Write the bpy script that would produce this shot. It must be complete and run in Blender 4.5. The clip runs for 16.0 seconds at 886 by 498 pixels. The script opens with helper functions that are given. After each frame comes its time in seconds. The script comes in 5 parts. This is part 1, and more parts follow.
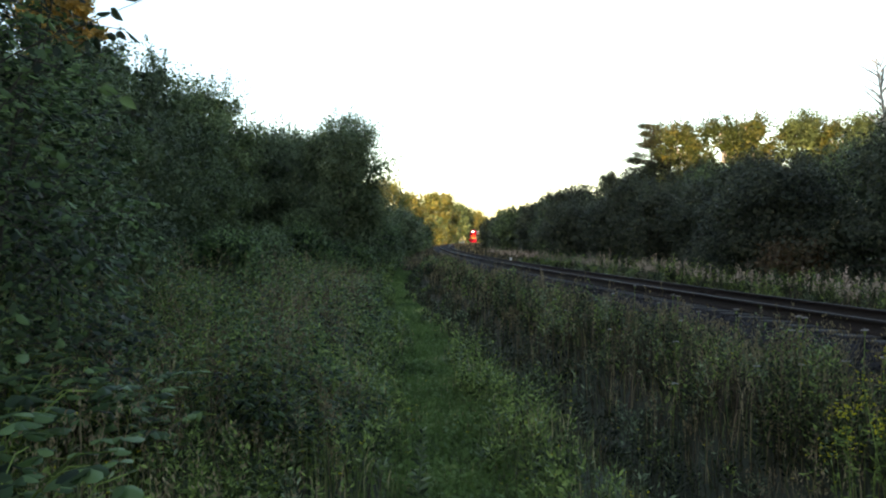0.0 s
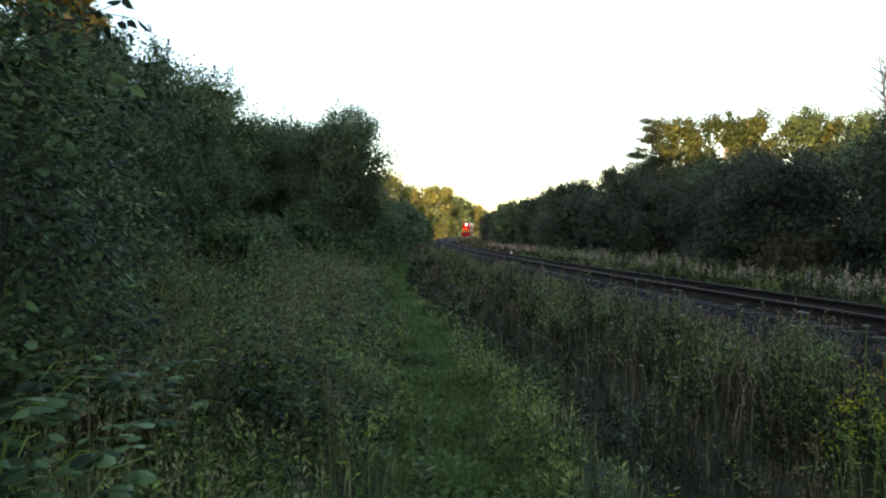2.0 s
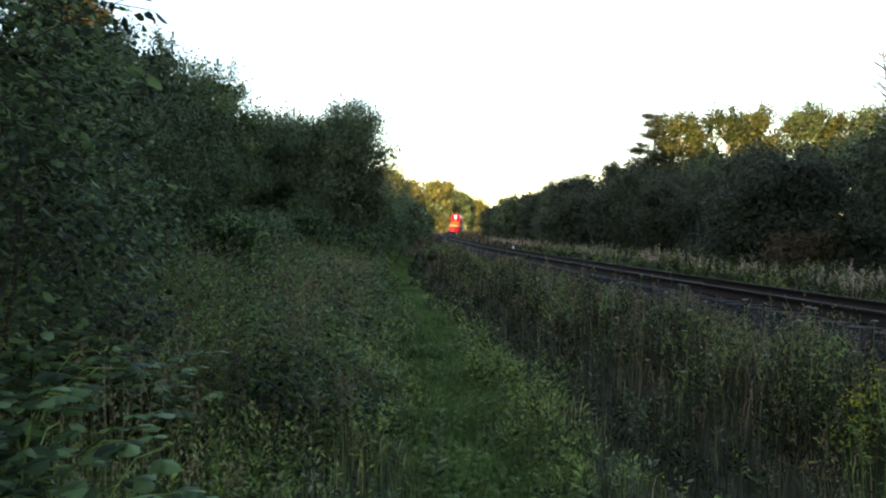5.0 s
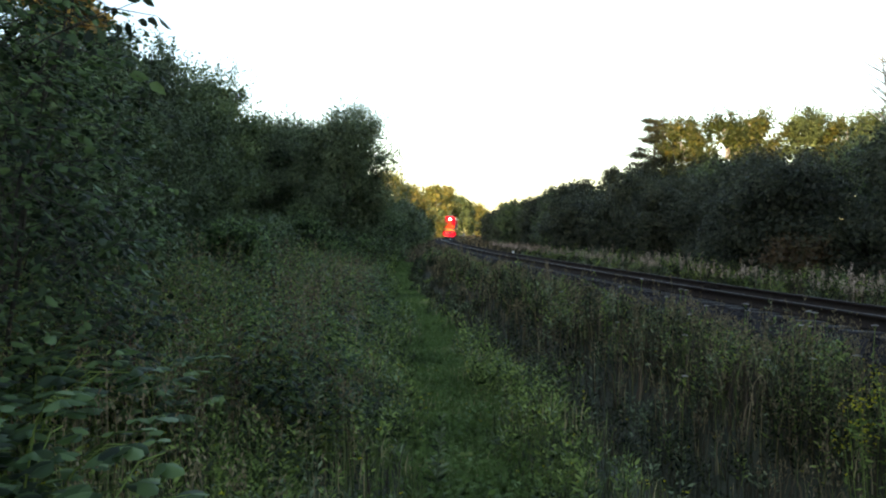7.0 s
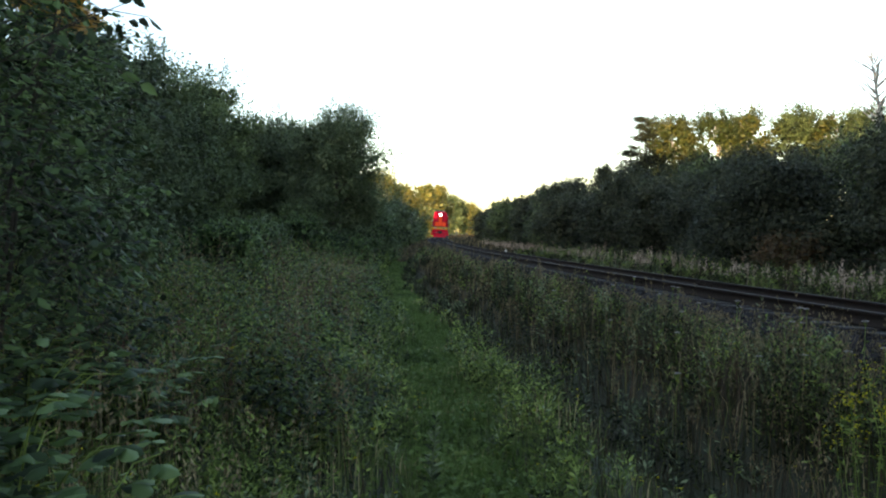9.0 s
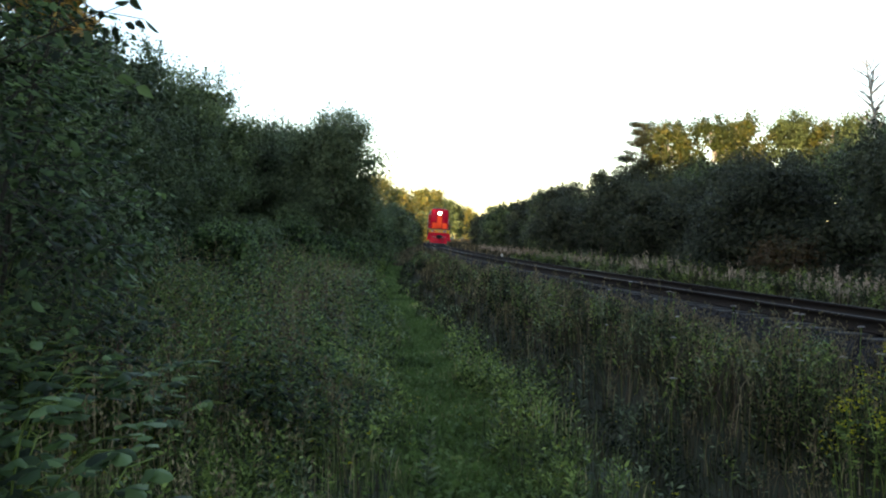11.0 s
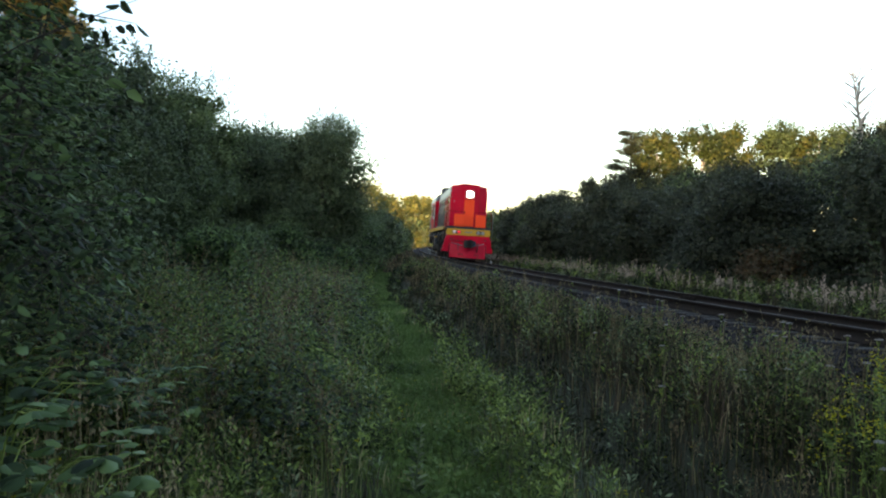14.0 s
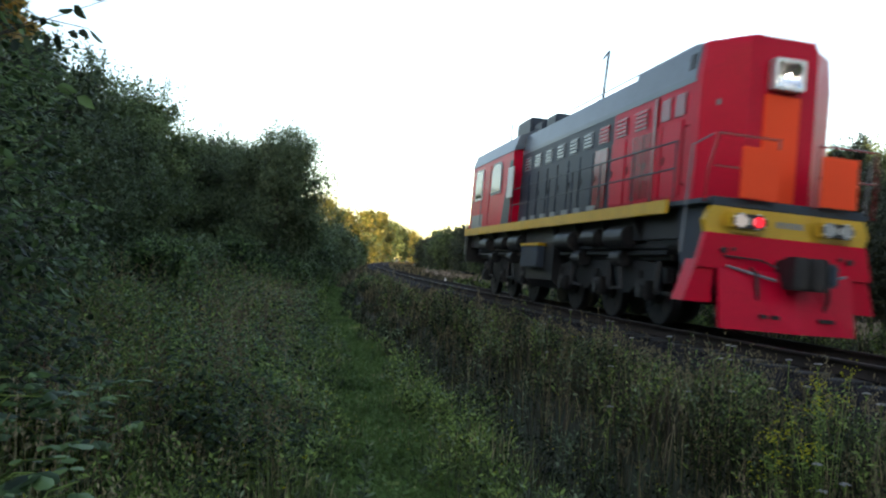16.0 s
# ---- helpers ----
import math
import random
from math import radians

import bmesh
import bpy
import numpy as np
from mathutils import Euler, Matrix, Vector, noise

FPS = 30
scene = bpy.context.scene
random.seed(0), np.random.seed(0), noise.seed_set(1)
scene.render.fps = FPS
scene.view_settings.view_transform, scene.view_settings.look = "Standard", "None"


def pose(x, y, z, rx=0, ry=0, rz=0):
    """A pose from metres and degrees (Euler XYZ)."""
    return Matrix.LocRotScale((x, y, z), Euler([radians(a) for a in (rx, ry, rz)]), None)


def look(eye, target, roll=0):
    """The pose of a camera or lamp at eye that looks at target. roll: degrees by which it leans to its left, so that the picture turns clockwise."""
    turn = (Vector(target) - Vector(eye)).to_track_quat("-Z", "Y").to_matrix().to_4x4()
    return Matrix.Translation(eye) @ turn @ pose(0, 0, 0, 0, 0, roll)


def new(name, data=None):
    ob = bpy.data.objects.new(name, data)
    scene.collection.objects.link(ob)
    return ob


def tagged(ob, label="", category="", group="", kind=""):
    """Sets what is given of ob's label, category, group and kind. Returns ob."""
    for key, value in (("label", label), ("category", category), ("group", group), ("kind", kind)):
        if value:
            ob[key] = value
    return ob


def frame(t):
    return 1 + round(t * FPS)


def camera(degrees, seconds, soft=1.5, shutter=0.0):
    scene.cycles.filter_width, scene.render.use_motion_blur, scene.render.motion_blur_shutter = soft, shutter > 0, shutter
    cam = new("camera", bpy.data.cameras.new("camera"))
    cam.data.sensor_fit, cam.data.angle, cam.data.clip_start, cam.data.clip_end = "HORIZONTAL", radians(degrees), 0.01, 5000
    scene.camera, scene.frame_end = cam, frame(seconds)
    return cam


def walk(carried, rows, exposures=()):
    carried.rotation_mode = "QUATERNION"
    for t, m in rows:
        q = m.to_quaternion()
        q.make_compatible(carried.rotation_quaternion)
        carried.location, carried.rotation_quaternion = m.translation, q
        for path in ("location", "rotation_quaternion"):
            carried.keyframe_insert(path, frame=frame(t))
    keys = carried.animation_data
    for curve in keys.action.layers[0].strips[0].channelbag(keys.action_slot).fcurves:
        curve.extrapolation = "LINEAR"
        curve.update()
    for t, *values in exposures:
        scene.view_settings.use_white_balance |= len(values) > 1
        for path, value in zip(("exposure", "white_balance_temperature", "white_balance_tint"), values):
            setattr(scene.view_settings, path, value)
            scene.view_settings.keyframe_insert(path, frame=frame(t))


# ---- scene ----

EXPOSURE = 2.1

# ---- camera: a hand-held camera standing on the path ----
cam = camera(60.66, 16.0, 2.1, 0.3)
PATH = [  # seconds, x, y, z, tilt, heading, lean
    (0, 0.123, 0.040, 1.619, 89.335, -0.041, -0.789),
    (0.5, 0.115, 0.035, 1.619, 89.336, 0.025, -0.693),
    (1, 0.109, 0.034, 1.615, 89.152, -0.078, -0.576),
    (1.5, 0.095, 0.025, 1.611, 88.990, 0.034, -0.469),
    (2, 0.085, 0.020, 1.609, 88.824, -0.038, -0.241),
    (2.5, 0.071, 0.013, 1.606, 88.689, -0.230, -0.090),
    (3, 0.056, 0.011, 1.605, 88.561, -0.168, -0.040),
    (3.5, 0.044, 0.008, 1.603, 88.498, -0.097, -0.125),
    (4, 0.029, 0.009, 1.602, 88.411, -0.058, 0.121),
    (6.5, 0.000, 0.010, 1.599, 88.576, 0.139, -0.242),
    (7, -0.001, -0.002, 1.600, 88.760, -0.000, -0.000),
    (7.5, -0.002, -0.009, 1.601, 88.779, -0.310, 0.085),
    (8, -0.005, -0.007, 1.599, 88.722, -0.368, 0.165),
    (8.5, -0.004, -0.009, 1.598, 88.702, -0.454, 0.051),
    (9, -0.003, -0.010, 1.600, 88.706, -0.548, -0.387),
    (11.5, -0.005, 0.000, 1.598, 89.081, -0.903, -0.173),
    (12, -0.006, -0.000, 1.599, 89.094, -0.954, -0.427),
    (12.5, -0.006, 0.007, 1.599, 89.207, -1.014, -0.443),
    (13, -0.007, 0.006, 1.596, 89.332, -1.152, -0.185),
    (13.5, -0.008, 0.006, 1.599, 89.413, -1.394, 0.007),
    (14, -0.009, 0.001, 1.599, 89.548, -1.663, 0.223),
    (14.5, -0.010, 0.006, 1.601, 89.612, -2.036, 0.467),
    (15, -0.011, -0.003, 1.600, 89.743, -2.369, 0.780),
    (15.5, -0.010, -0.007, 1.603, 90.147, -3.215, 1.309),
    (16, -0.004, -0.005, 1.606, 90.840, -5.050, 1.675),
]
walk(cam, [(t, pose(x, y, z, 0, 0, h) @ pose(0, 0, 0, tilt, 0, 0) @ pose(0, 0, 0, 0, 0, lean)) for t, x, y, z, tilt, h, lean in PATH],
     [(0.0, EXPOSURE, 7350, 17), (16.0, EXPOSURE, 7350, 17)])

# ---- daylight: low evening sun behind the camera, bright pale sky ----
SUN_AZ, SUN_EL = radians(207), radians(8.0)
world = bpy.data.worlds.new("world")
scene.world = world
world.use_nodes = True
wn = world.node_tree
sky = wn.nodes.new("ShaderNodeTexSky")
sky.sky_type, sky.sun_disc = "NISHITA", False
sky.sun_elevation, sky.sun_rotation = SUN_EL, SUN_AZ
sky.air_density, sky.dust_density, sky.ozone_density = 1.0, 0.8, 1.5
wn.links.new(sky.outputs[0], wn.nodes["Background"].inputs[0])
wn.nodes["Background"].inputs[1].default_value = 0.15
sun_dir = Vector((math.sin(SUN_AZ) * math.cos(SUN_EL), math.cos(SUN_AZ) * math.cos(SUN_EL), math.sin(SUN_EL)))
sun = new("sun", bpy.data.lights.new("sun", "SUN"))
sun.data.energy, sun.data.angle, sun.data.color = 2.9, radians(0.6), (1.0, 0.72, 0.40)
sun.matrix_world = look(sun_dir * 200, (0, 0, 0))

# ---- materials ----


def nodes_of(name):
    m = bpy.data.materials.new(name)
    m.use_nodes = True
    return m, m.node_tree, m.node_tree.nodes["Principled BSDF"]


def ramp(nt, stops):
    r = nt.nodes.new("ShaderNodeValToRGB")
    e = r.color_ramp.elements
    while len(e) < len(stops):
        e.new(0.5)
    for k, (p, c) in zip(e, stops):
        k.position, k.color = p, (*c, 1)
    return r


def noise_tex(nt, scale, detail=4.0, rough=0.6):
    co = nt.nodes.new("ShaderNodeTexCoord")
    n = nt.nodes.new("ShaderNodeTexNoise")
    n.inputs["Scale"].default_value, n.inputs["Detail"].default_value, n.inputs["Roughness"].default_value = scale, detail, rough
    nt.links.new(co.outputs["Object"], n.inputs["Vector"])
    return n


def paint(name, c, rough=0.4, dirt=(0.05, 0.045, 0.04), amount=0.5, scale=2.5, metal=0.0, bump=0.15, coat=0.0):
    """Painted or worn surface: colour with grime at two scales and fine relief."""
    m, nt, p = nodes_of(name)
    big, fine = noise_tex(nt, scale), noise_tex(nt, scale * 14, 6, 0.7)
    mul = nt.nodes.new("ShaderNodeMath")
    mul.operation = "MULTIPLY"
    nt.links.new(big.outputs[0], mul.inputs[0])
    nt.links.new(fine.outputs[0], mul.inputs[1])
    r = ramp(nt, [(0.16, (0, 0, 0)), (0.45, (amount, amount, amount))])
    nt.links.new(mul.outputs[0], r.inputs[0])
    mix = nt.nodes.new("ShaderNodeMixRGB")
    mix.inputs[1].default_value, mix.inputs[2].default_value = (*c, 1), (*dirt, 1)
    nt.links.new(r.outputs[0], mix.inputs[0])
    nt.links.new(mix.outputs[0], p.inputs["Base Color"])
    p.inputs["Roughness"].default_value, p.inputs["Metallic"].default_value = rough, metal
    p.inputs["Coat Weight"].default_value = coat
    b = nt.nodes.new("ShaderNodeBump")
    b.inputs["Strength"].default_value, b.inputs["Distance"].default_value = bump, 0.02
    nt.links.new(fine.outputs[0], b.inputs["Height"])
    nt.links.new(b.outputs[0], p.inputs["Normal"])
    return m


def leaf_mat(name, stops, rough=0.45, through_light=0.3, gloss=0.4, vary=0.5):
    """Leaves: each its own shade, with light passing through."""
    m, nt, p = nodes_of(name)
    g = nt.nodes.new("ShaderNodeNewGeometry")
    r = ramp(nt, stops)
    big = noise_tex(nt, 0.95, 3)
    add = nt.nodes.new("ShaderNodeMath")
    add.operation = "MULTIPLY_ADD"
    add.inputs[1].default_value = vary
    sub = nt.nodes.new("ShaderNodeMath")
    sub.operation = "MULTIPLY_ADD"
    sub.inputs[1].default_value, sub.inputs[2].default_value = 2.0, -0.63 - 0.5 * vary
    nt.links.new(big.outputs[0], sub.inputs[0])
    info = nt.nodes.new("ShaderNodeObjectInfo")
    each = nt.nodes.new("ShaderNodeMath")
    each.operation = "MULTIPLY_ADD"
    each.inputs[1].default_value = 0.26
    nt.links.new(info.outputs["Random"], each.inputs[0])
    nt.links.new(sub.outputs[0], each.inputs[2])
    nt.links.new(g.outputs["Random Per Island"], add.inputs[0])
    nt.links.new(each.outputs[0], add.inputs[2])
    nt.links.new(add.outputs[0], r.inputs[0])
    nt.links.new(r.outputs[0], p.inputs["Base Color"])
    p.inputs["Roughness"].default_value = rough
    p.inputs["Specular IOR Level"].default_value = gloss
    tr = nt.nodes.new("ShaderNodeBsdfTranslucent")
    nt.links.new(r.outputs[0], tr.inputs[0])
    mx = nt.nodes.new("ShaderNodeMixShader")
    mx.inputs[0].default_value = through_light
    nt.links.new(p.outputs[0], mx.inputs[1])
    nt.links.new(tr.outputs[0], mx.inputs[2])
    nt.links.new(mx.outputs[0], nt.nodes["Material Output"].inputs[0])
    return m


def glow(name, c, strength):
    m, nt, p = nodes_of(name)
    p.inputs["Base Color"].default_value = (c[0] * 0.25, c[1] * 0.25, c[2] * 0.25, 1)
    p.inputs["Emission Color"].default_value, p.inputs["Emission Strength"].default_value = (*c, 1), strength
    return m


LEAF_ALDER = leaf_mat("alder_leaf", [(0.0, (0.024, 0.036, 0.016)), (0.5, (0.085, 0.125, 0.049)), (1.0, (0.197, 0.263, 0.110))], 0.5, 0.3, 0.25)
LEAF_WILLOW = leaf_mat("willow_leaf", [(0.0, (0.022, 0.033, 0.017)), (0.5, (0.078, 0.113, 0.055)), (1.0, (0.176, 0.227, 0.115))], 0.5, 0.3, 0.25)
LEAF_BUSH = leaf_mat("broad_leaf", [(0.0, (0.012, 0.021, 0.008)), (0.55, (0.058, 0.100, 0.036)), (1.0, (0.168, 0.258, 0.086))], 0.48, 0.35, 0.2, 0.95)
LEAF_FRESH = leaf_mat("fresh_leaf", [(0.0, (0.014, 0.026, 0.010)), (0.55, (0.062, 0.113, 0.038)), (1.0, (0.176, 0.270, 0.097))], 0.45, 0.35, 0.25, 0.95)
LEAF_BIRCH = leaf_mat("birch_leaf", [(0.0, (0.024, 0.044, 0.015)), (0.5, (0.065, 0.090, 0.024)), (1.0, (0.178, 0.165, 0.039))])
# The glow of the low sun is mixed into this leaf colour.
LEAF_SUNLIT = leaf_mat("sunlit_gold_leaf", [(0.0, (0.180, 0.132, 0.036)), (0.5, (0.420, 0.264, 0.054)), (1.0, (0.600, 0.363, 0.090))])
LEAF_FAR = leaf_mat("far_leaf", [(0.0, (0.092, 0.124, 0.039)), (0.5, (0.170, 0.179, 0.046)), (1.0, (0.277, 0.235, 0.065))])
# Darker leaf green; on the slope trees it puts shade into the colour.
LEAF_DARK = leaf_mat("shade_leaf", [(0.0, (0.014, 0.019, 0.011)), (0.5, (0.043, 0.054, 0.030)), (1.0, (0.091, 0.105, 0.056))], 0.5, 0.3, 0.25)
LEAF_AUTUMN = leaf_mat("reddish_leaf", [(0.0, (0.05, 0.05, 0.02)), (0.5, (0.10, 0.06, 0.025)), (1.0, (0.14, 0.08, 0.03))])
GRASS = leaf_mat("grass_blade", [(0.0, (0.023, 0.036, 0.014)), (0.5, (0.124, 0.165, 0.056)), (0.85, (0.190, 0.217, 0.085)), (1.0, (0.458, 0.376, 0.197))], 0.55, 0.35, 0.2, 0.95)
TURF = leaf_mat("path_grass", [(0.0, (0.030, 0.053, 0.013)), (0.5, (0.104, 0.174, 0.045)), (0.9, (0.150, 0.224, 0.066)), (1.0, (0.309, 0.334, 0.129))], 0.55, 0.35, 0.2)
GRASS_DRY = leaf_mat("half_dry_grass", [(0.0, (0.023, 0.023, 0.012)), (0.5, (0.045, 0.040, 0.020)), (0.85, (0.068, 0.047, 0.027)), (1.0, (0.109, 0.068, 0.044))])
WEED = leaf_mat("weed_leaf", [(0.0, (0.024, 0.037, 0.011)), (0.5, (0.144, 0.207, 0.054)), (1.0, (0.325, 0.420, 0.113))], 0.6, 0.35, 0.12, 0.95)
# Brownish weed leaf, darkened to carry the shade of ditch and bank in its colour.
WEED_SHADED = leaf_mat("dull_shaded_weed_leaf", [(0.0, (0.006, 0.007, 0.004)), (0.5, (0.032, 0.042, 0.016)), (0.85, (0.050, 0.053, 0.022)), (1.0, (0.087, 0.068, 0.035))], 0.65, 0.3, 0.1, 0.95)
SAGE = leaf_mat("grey_green_leaf", [(0.0, (0.033, 0.046, 0.024)), (0.6, (0.154, 0.197, 0.108)), (1.0, (0.331, 0.404, 0.231))], 0.7, 0.3, 0.1, 0.95)
DRY = leaf_mat("dry_grass", [(0.0, (0.106, 0.083, 0.044)), (0.5, (0.210, 0.166, 0.090)), (1.0, (0.390, 0.316, 0.180))], 0.7, 0.2, 0.2)
DOCK = leaf_mat("dock_seed", [(0.0, (0.05, 0.03, 0.022)), (0.5, (0.10, 0.055, 0.04)), (1.0, (0.17, 0.10, 0.07))], 0.8, 0.2, 0.1)
SEED = leaf_mat("seed_fluff", [(0.0, (0.253, 0.184, 0.143)), (0.5, (0.455, 0.345, 0.276)), (1.0, (0.696, 0.552, 0.449))], 0.8, 0.35, 0.1)
PETAL_Y = leaf_mat("yellow_petal", [(0.0, (0.306, 0.285, 0.018)), (1.0, (0.561, 0.510, 0.026))], 0.6, 0.3, 0.2)
PETAL_W = leaf_mat("white_petal", [(0.0, (0.270, 0.258, 0.252)), (1.0, (0.480, 0.468, 0.456))], 0.6, 0.3, 0.2)
BARK = paint("dark_bark", (0.07, 0.055, 0.042), 0.9, (0.03, 0.03, 0.022), 0.8, 3.0, bump=0.8)
BARK_PALE = paint("birch_bark", (0.5, 0.47, 0.42), 0.8, (0.05, 0.045, 0.04), 0.9, 3.0, bump=0.5)
SOIL = paint("soil_and_litter", (0.035, 0.045, 0.02), 0.95, (0.05, 0.04, 0.025), 0.8, 1.3, bump=1.0)
BALLAST = paint("ballast_stone", (0.022, 0.018, 0.018), 0.95, (0.012, 0.010, 0.010), 0.8, 3.0, bump=0.8)
BALLAST.node_tree.nodes["Principled BSDF"].inputs["Specular IOR Level"].default_value = 0.08
STEEL_RUST = paint("rusty_rail", (0.03, 0.024, 0.021), 0.85, (0.05, 0.03, 0.022), 0.6, 6.0, 0.3, 0.4)
STEEL_RUST.node_tree.nodes["Principled BSDF"].inputs["Specular IOR Level"].default_value = 0.15
STEEL_TOP = paint("polished_rail_head", (0.09, 0.085, 0.08), 0.6, (0.04, 0.035, 0.032), 0.5, 6.0, 0.9, 0.05)
SLEEPER = paint("tarred_timber", (0.032, 0.028, 0.026), 0.9, (0.016, 0.015, 0.014), 0.7, 5.0, bump=0.8)
RED = paint("red_paint", (0.60, 0.005, 0.032), 0.34, (0.22, 0.008, 0.018), 0.35, 1.2, bump=0.03)
RED.node_tree.nodes["Principled BSDF"].inputs["Specular IOR Level"].default_value = 0.12
RED_DARK = paint("dark_red_paint", (0.22, 0.005, 0.012), 0.22, (0.10, 0.02, 0.02), 0.4, 1.2, bump=0.06, coat=0.2)
ORANGE = paint("fluorescent_orange_paint", (1.0, 0.07, 0.006), 0.7, (0.9, 0.05, 0.005), 0.3, 2.0, bump=0.05)
YELLOW = paint("yellow_paint", (0.62, 0.36, 0.015), 0.4, (0.2, 0.13, 0.03), 0.45, 2.0, bump=0.06)
GREY = paint("grey_paint", (0.045, 0.060, 0.080), 0.42, (0.035, 0.035, 0.035), 0.5, 1.2, bump=0.03)
GREY.node_tree.nodes["Principled BSDF"].inputs["Specular IOR Level"].default_value = 0.14
# Lighter than GREY: the sky's sheen on the roof is put into the paint.
ROOF_SKYLIT = paint("skylit_roof_paint", (0.13, 0.16, 0.19), 0.35, (0.06, 0.065, 0.07), 0.5, 1.2, bump=0.03)
GREY_PALE = paint("pale_grey_paint", (0.20, 0.22, 0.24), 0.4, (0.12, 0.14, 0.13), 0.5, 1.5, bump=0.06)
BLACK = paint("black_running_gear", (0.014, 0.015, 0.017), 0.5, (0.032, 0.027, 0.023), 0.6, 3.0, bump=0.3)
BLACK.node_tree.nodes["Principled BSDF"].inputs["Specular IOR Level"].default_value = 0.4
CHROME = paint("silver_lamp_ring", (0.6, 0.6, 0.6), 0.3, (0.3, 0.3, 0.3), 0.4, 5.0, 0.7)
MIRROR = paint("silvered_reflector", (0.85, 0.85, 0.84), 0.2, (0.6, 0.6, 0.58), 0.3, 9.0, 1.0, 0.0)
WHITE = paint("white_paint", (0.75, 0.75, 0.73), 0.5, (0.4, 0.38, 0.35), 0.5, 4.0)
PANE = paint("dark_window_glass", (0.03, 0.035, 0.04), 0.06, (0.05, 0.05, 0.05), 0.3, 2.0, bump=0.0)
PANE.node_tree.nodes["Principled BSDF"].inputs["Specular IOR Level"].default_value = 1.0
LENS_ON = glow("lit_headlamp_lens", (1.0, 0.95, 0.86), 8.0)
LENS_WARM = glow("lit_marker_lens", (1.0, 0.92, 0.86), 0.08)
LENS_RED = glow("lit_red_marker_lens", (1.0, 0.02, 0.04), 0.35)
LENS_OFF = paint("clear_lamp_glass", (0.35, 0.36, 0.36), 0.1, (0.15, 0.15, 0.15), 0.4, 8.0)


# ---- mesh helpers ----


def part(name, bm, material, parent=None, label=""):
    me = bpy.data.meshes.new(name)
    bm.to_mesh(me)
    bm.free()
    ob = new(name, me)
    me.materials.append(material)
    if parent is not None:
        ob.parent = parent
    return tagged(ob, label)


def tri_mesh(name, verts, faces, mats, mat_index=None, smooth=False):
    """A mesh object from arrays of corners and triangles (or quads)."""
    verts, faces = np.asarray(verts, np.float32), np.asarray(faces, np.int32)
    n, k = faces.shape
    me = bpy.data.meshes.new(name)
    me.vertices.add(len(verts))
    me.vertices.foreach_set("co", verts.ravel())
    me.loops.add(n * k)
    me.loops.foreach_set("vertex_index", faces.ravel())
    me.polygons.add(n)
    me.polygons.foreach_set("loop_start", np.arange(0, n * k, k, dtype=np.int32))
    me.polygons.foreach_set("loop_total", np.full(n, k, np.int32))
    if mat_index is not None:
        me.polygons.foreach_set("material_index", np.asarray(mat_index, np.int32))
    if smooth:
        me.polygons.foreach_set("use_smooth", np.ones(n, bool))
    for m in mats:
        me.materials.append(m)
    me.update(calc_edges=True)
    me.validate()
    return new(name, me)


class Heap:
    """Gathers triangles for one mesh."""

    def __init__(self):
        self.v, self.f, self.m, self.n = [], [], [], 0

    def add(self, v, f, m=0):
        v, f = np.asarray(v, np.float32).reshape(-1, 3), np.asarray(f, np.int64).reshape(-1, 3)
        self.v.append(v)
        self.f.append(f + self.n)
        self.m.append(np.full(len(f), m, np.int32))
        self.n += len(v)

    def make(self, name, mats, smooth=False):
        return tri_mesh(name, np.concatenate(self.v), np.concatenate(self.f), mats, np.concatenate(self.m), smooth)


def unit(a):
    return a / (np.linalg.norm(a, axis=-1, keepdims=True) + 1e-9)


def leaves(heap, rng, at, along, size, width=0.5, m=0, fold=0.25, fine=False, droop=0.0, facing=None):
    """One leaf at each point, its midrib along the given way: a folded blade of two halves.
    facing: the way its upper side turns; without it, any way."""
    n = len(at)
    along = unit(along)
    side = unit(np.cross(along, rng.normal(size=(n, 3)) * (1.0 if facing is None else 0.38) + (0.0 if facing is None else facing)))
    up = np.cross(side, along)
    size = np.asarray(size).reshape(-1, 1) * np.ones((n, 1))
    w = size * width * 0.5
    if not fine:
        mid = at + along * size * 0.5 + up * w * fold
        v = np.stack([at, mid + side * w - up * w * fold * 2, at + along * size, mid - side * w - up * w * fold * 2], 1)
        f = np.arange(n)[:, None, None] * 4 + np.array([[0, 1, 2], [0, 2, 3]])
    else:
        down = np.array([0, 0, -1.0]) * size * droop
        p1, p2, tip = at + along * size * 0.33, at + along * size * 0.7 + down * 0.4, at + along * size + down
        drop = -up * w * fold * 2
        v = np.stack([at, p1 + drop + side * w, p2 + drop + side * w * 0.78, tip, p2 + drop - side * w * 0.78, p1 + drop - side * w, p1, p2], 1)
        f = np.arange(n)[:, None, None] * 8 + np.array([[0, 1, 6], [6, 1, 2], [6, 2, 7], [7, 2, 3], [0, 6, 5], [6, 4, 5], [6, 7, 4], [7, 3, 4]])
    heap.add(v, f, m)


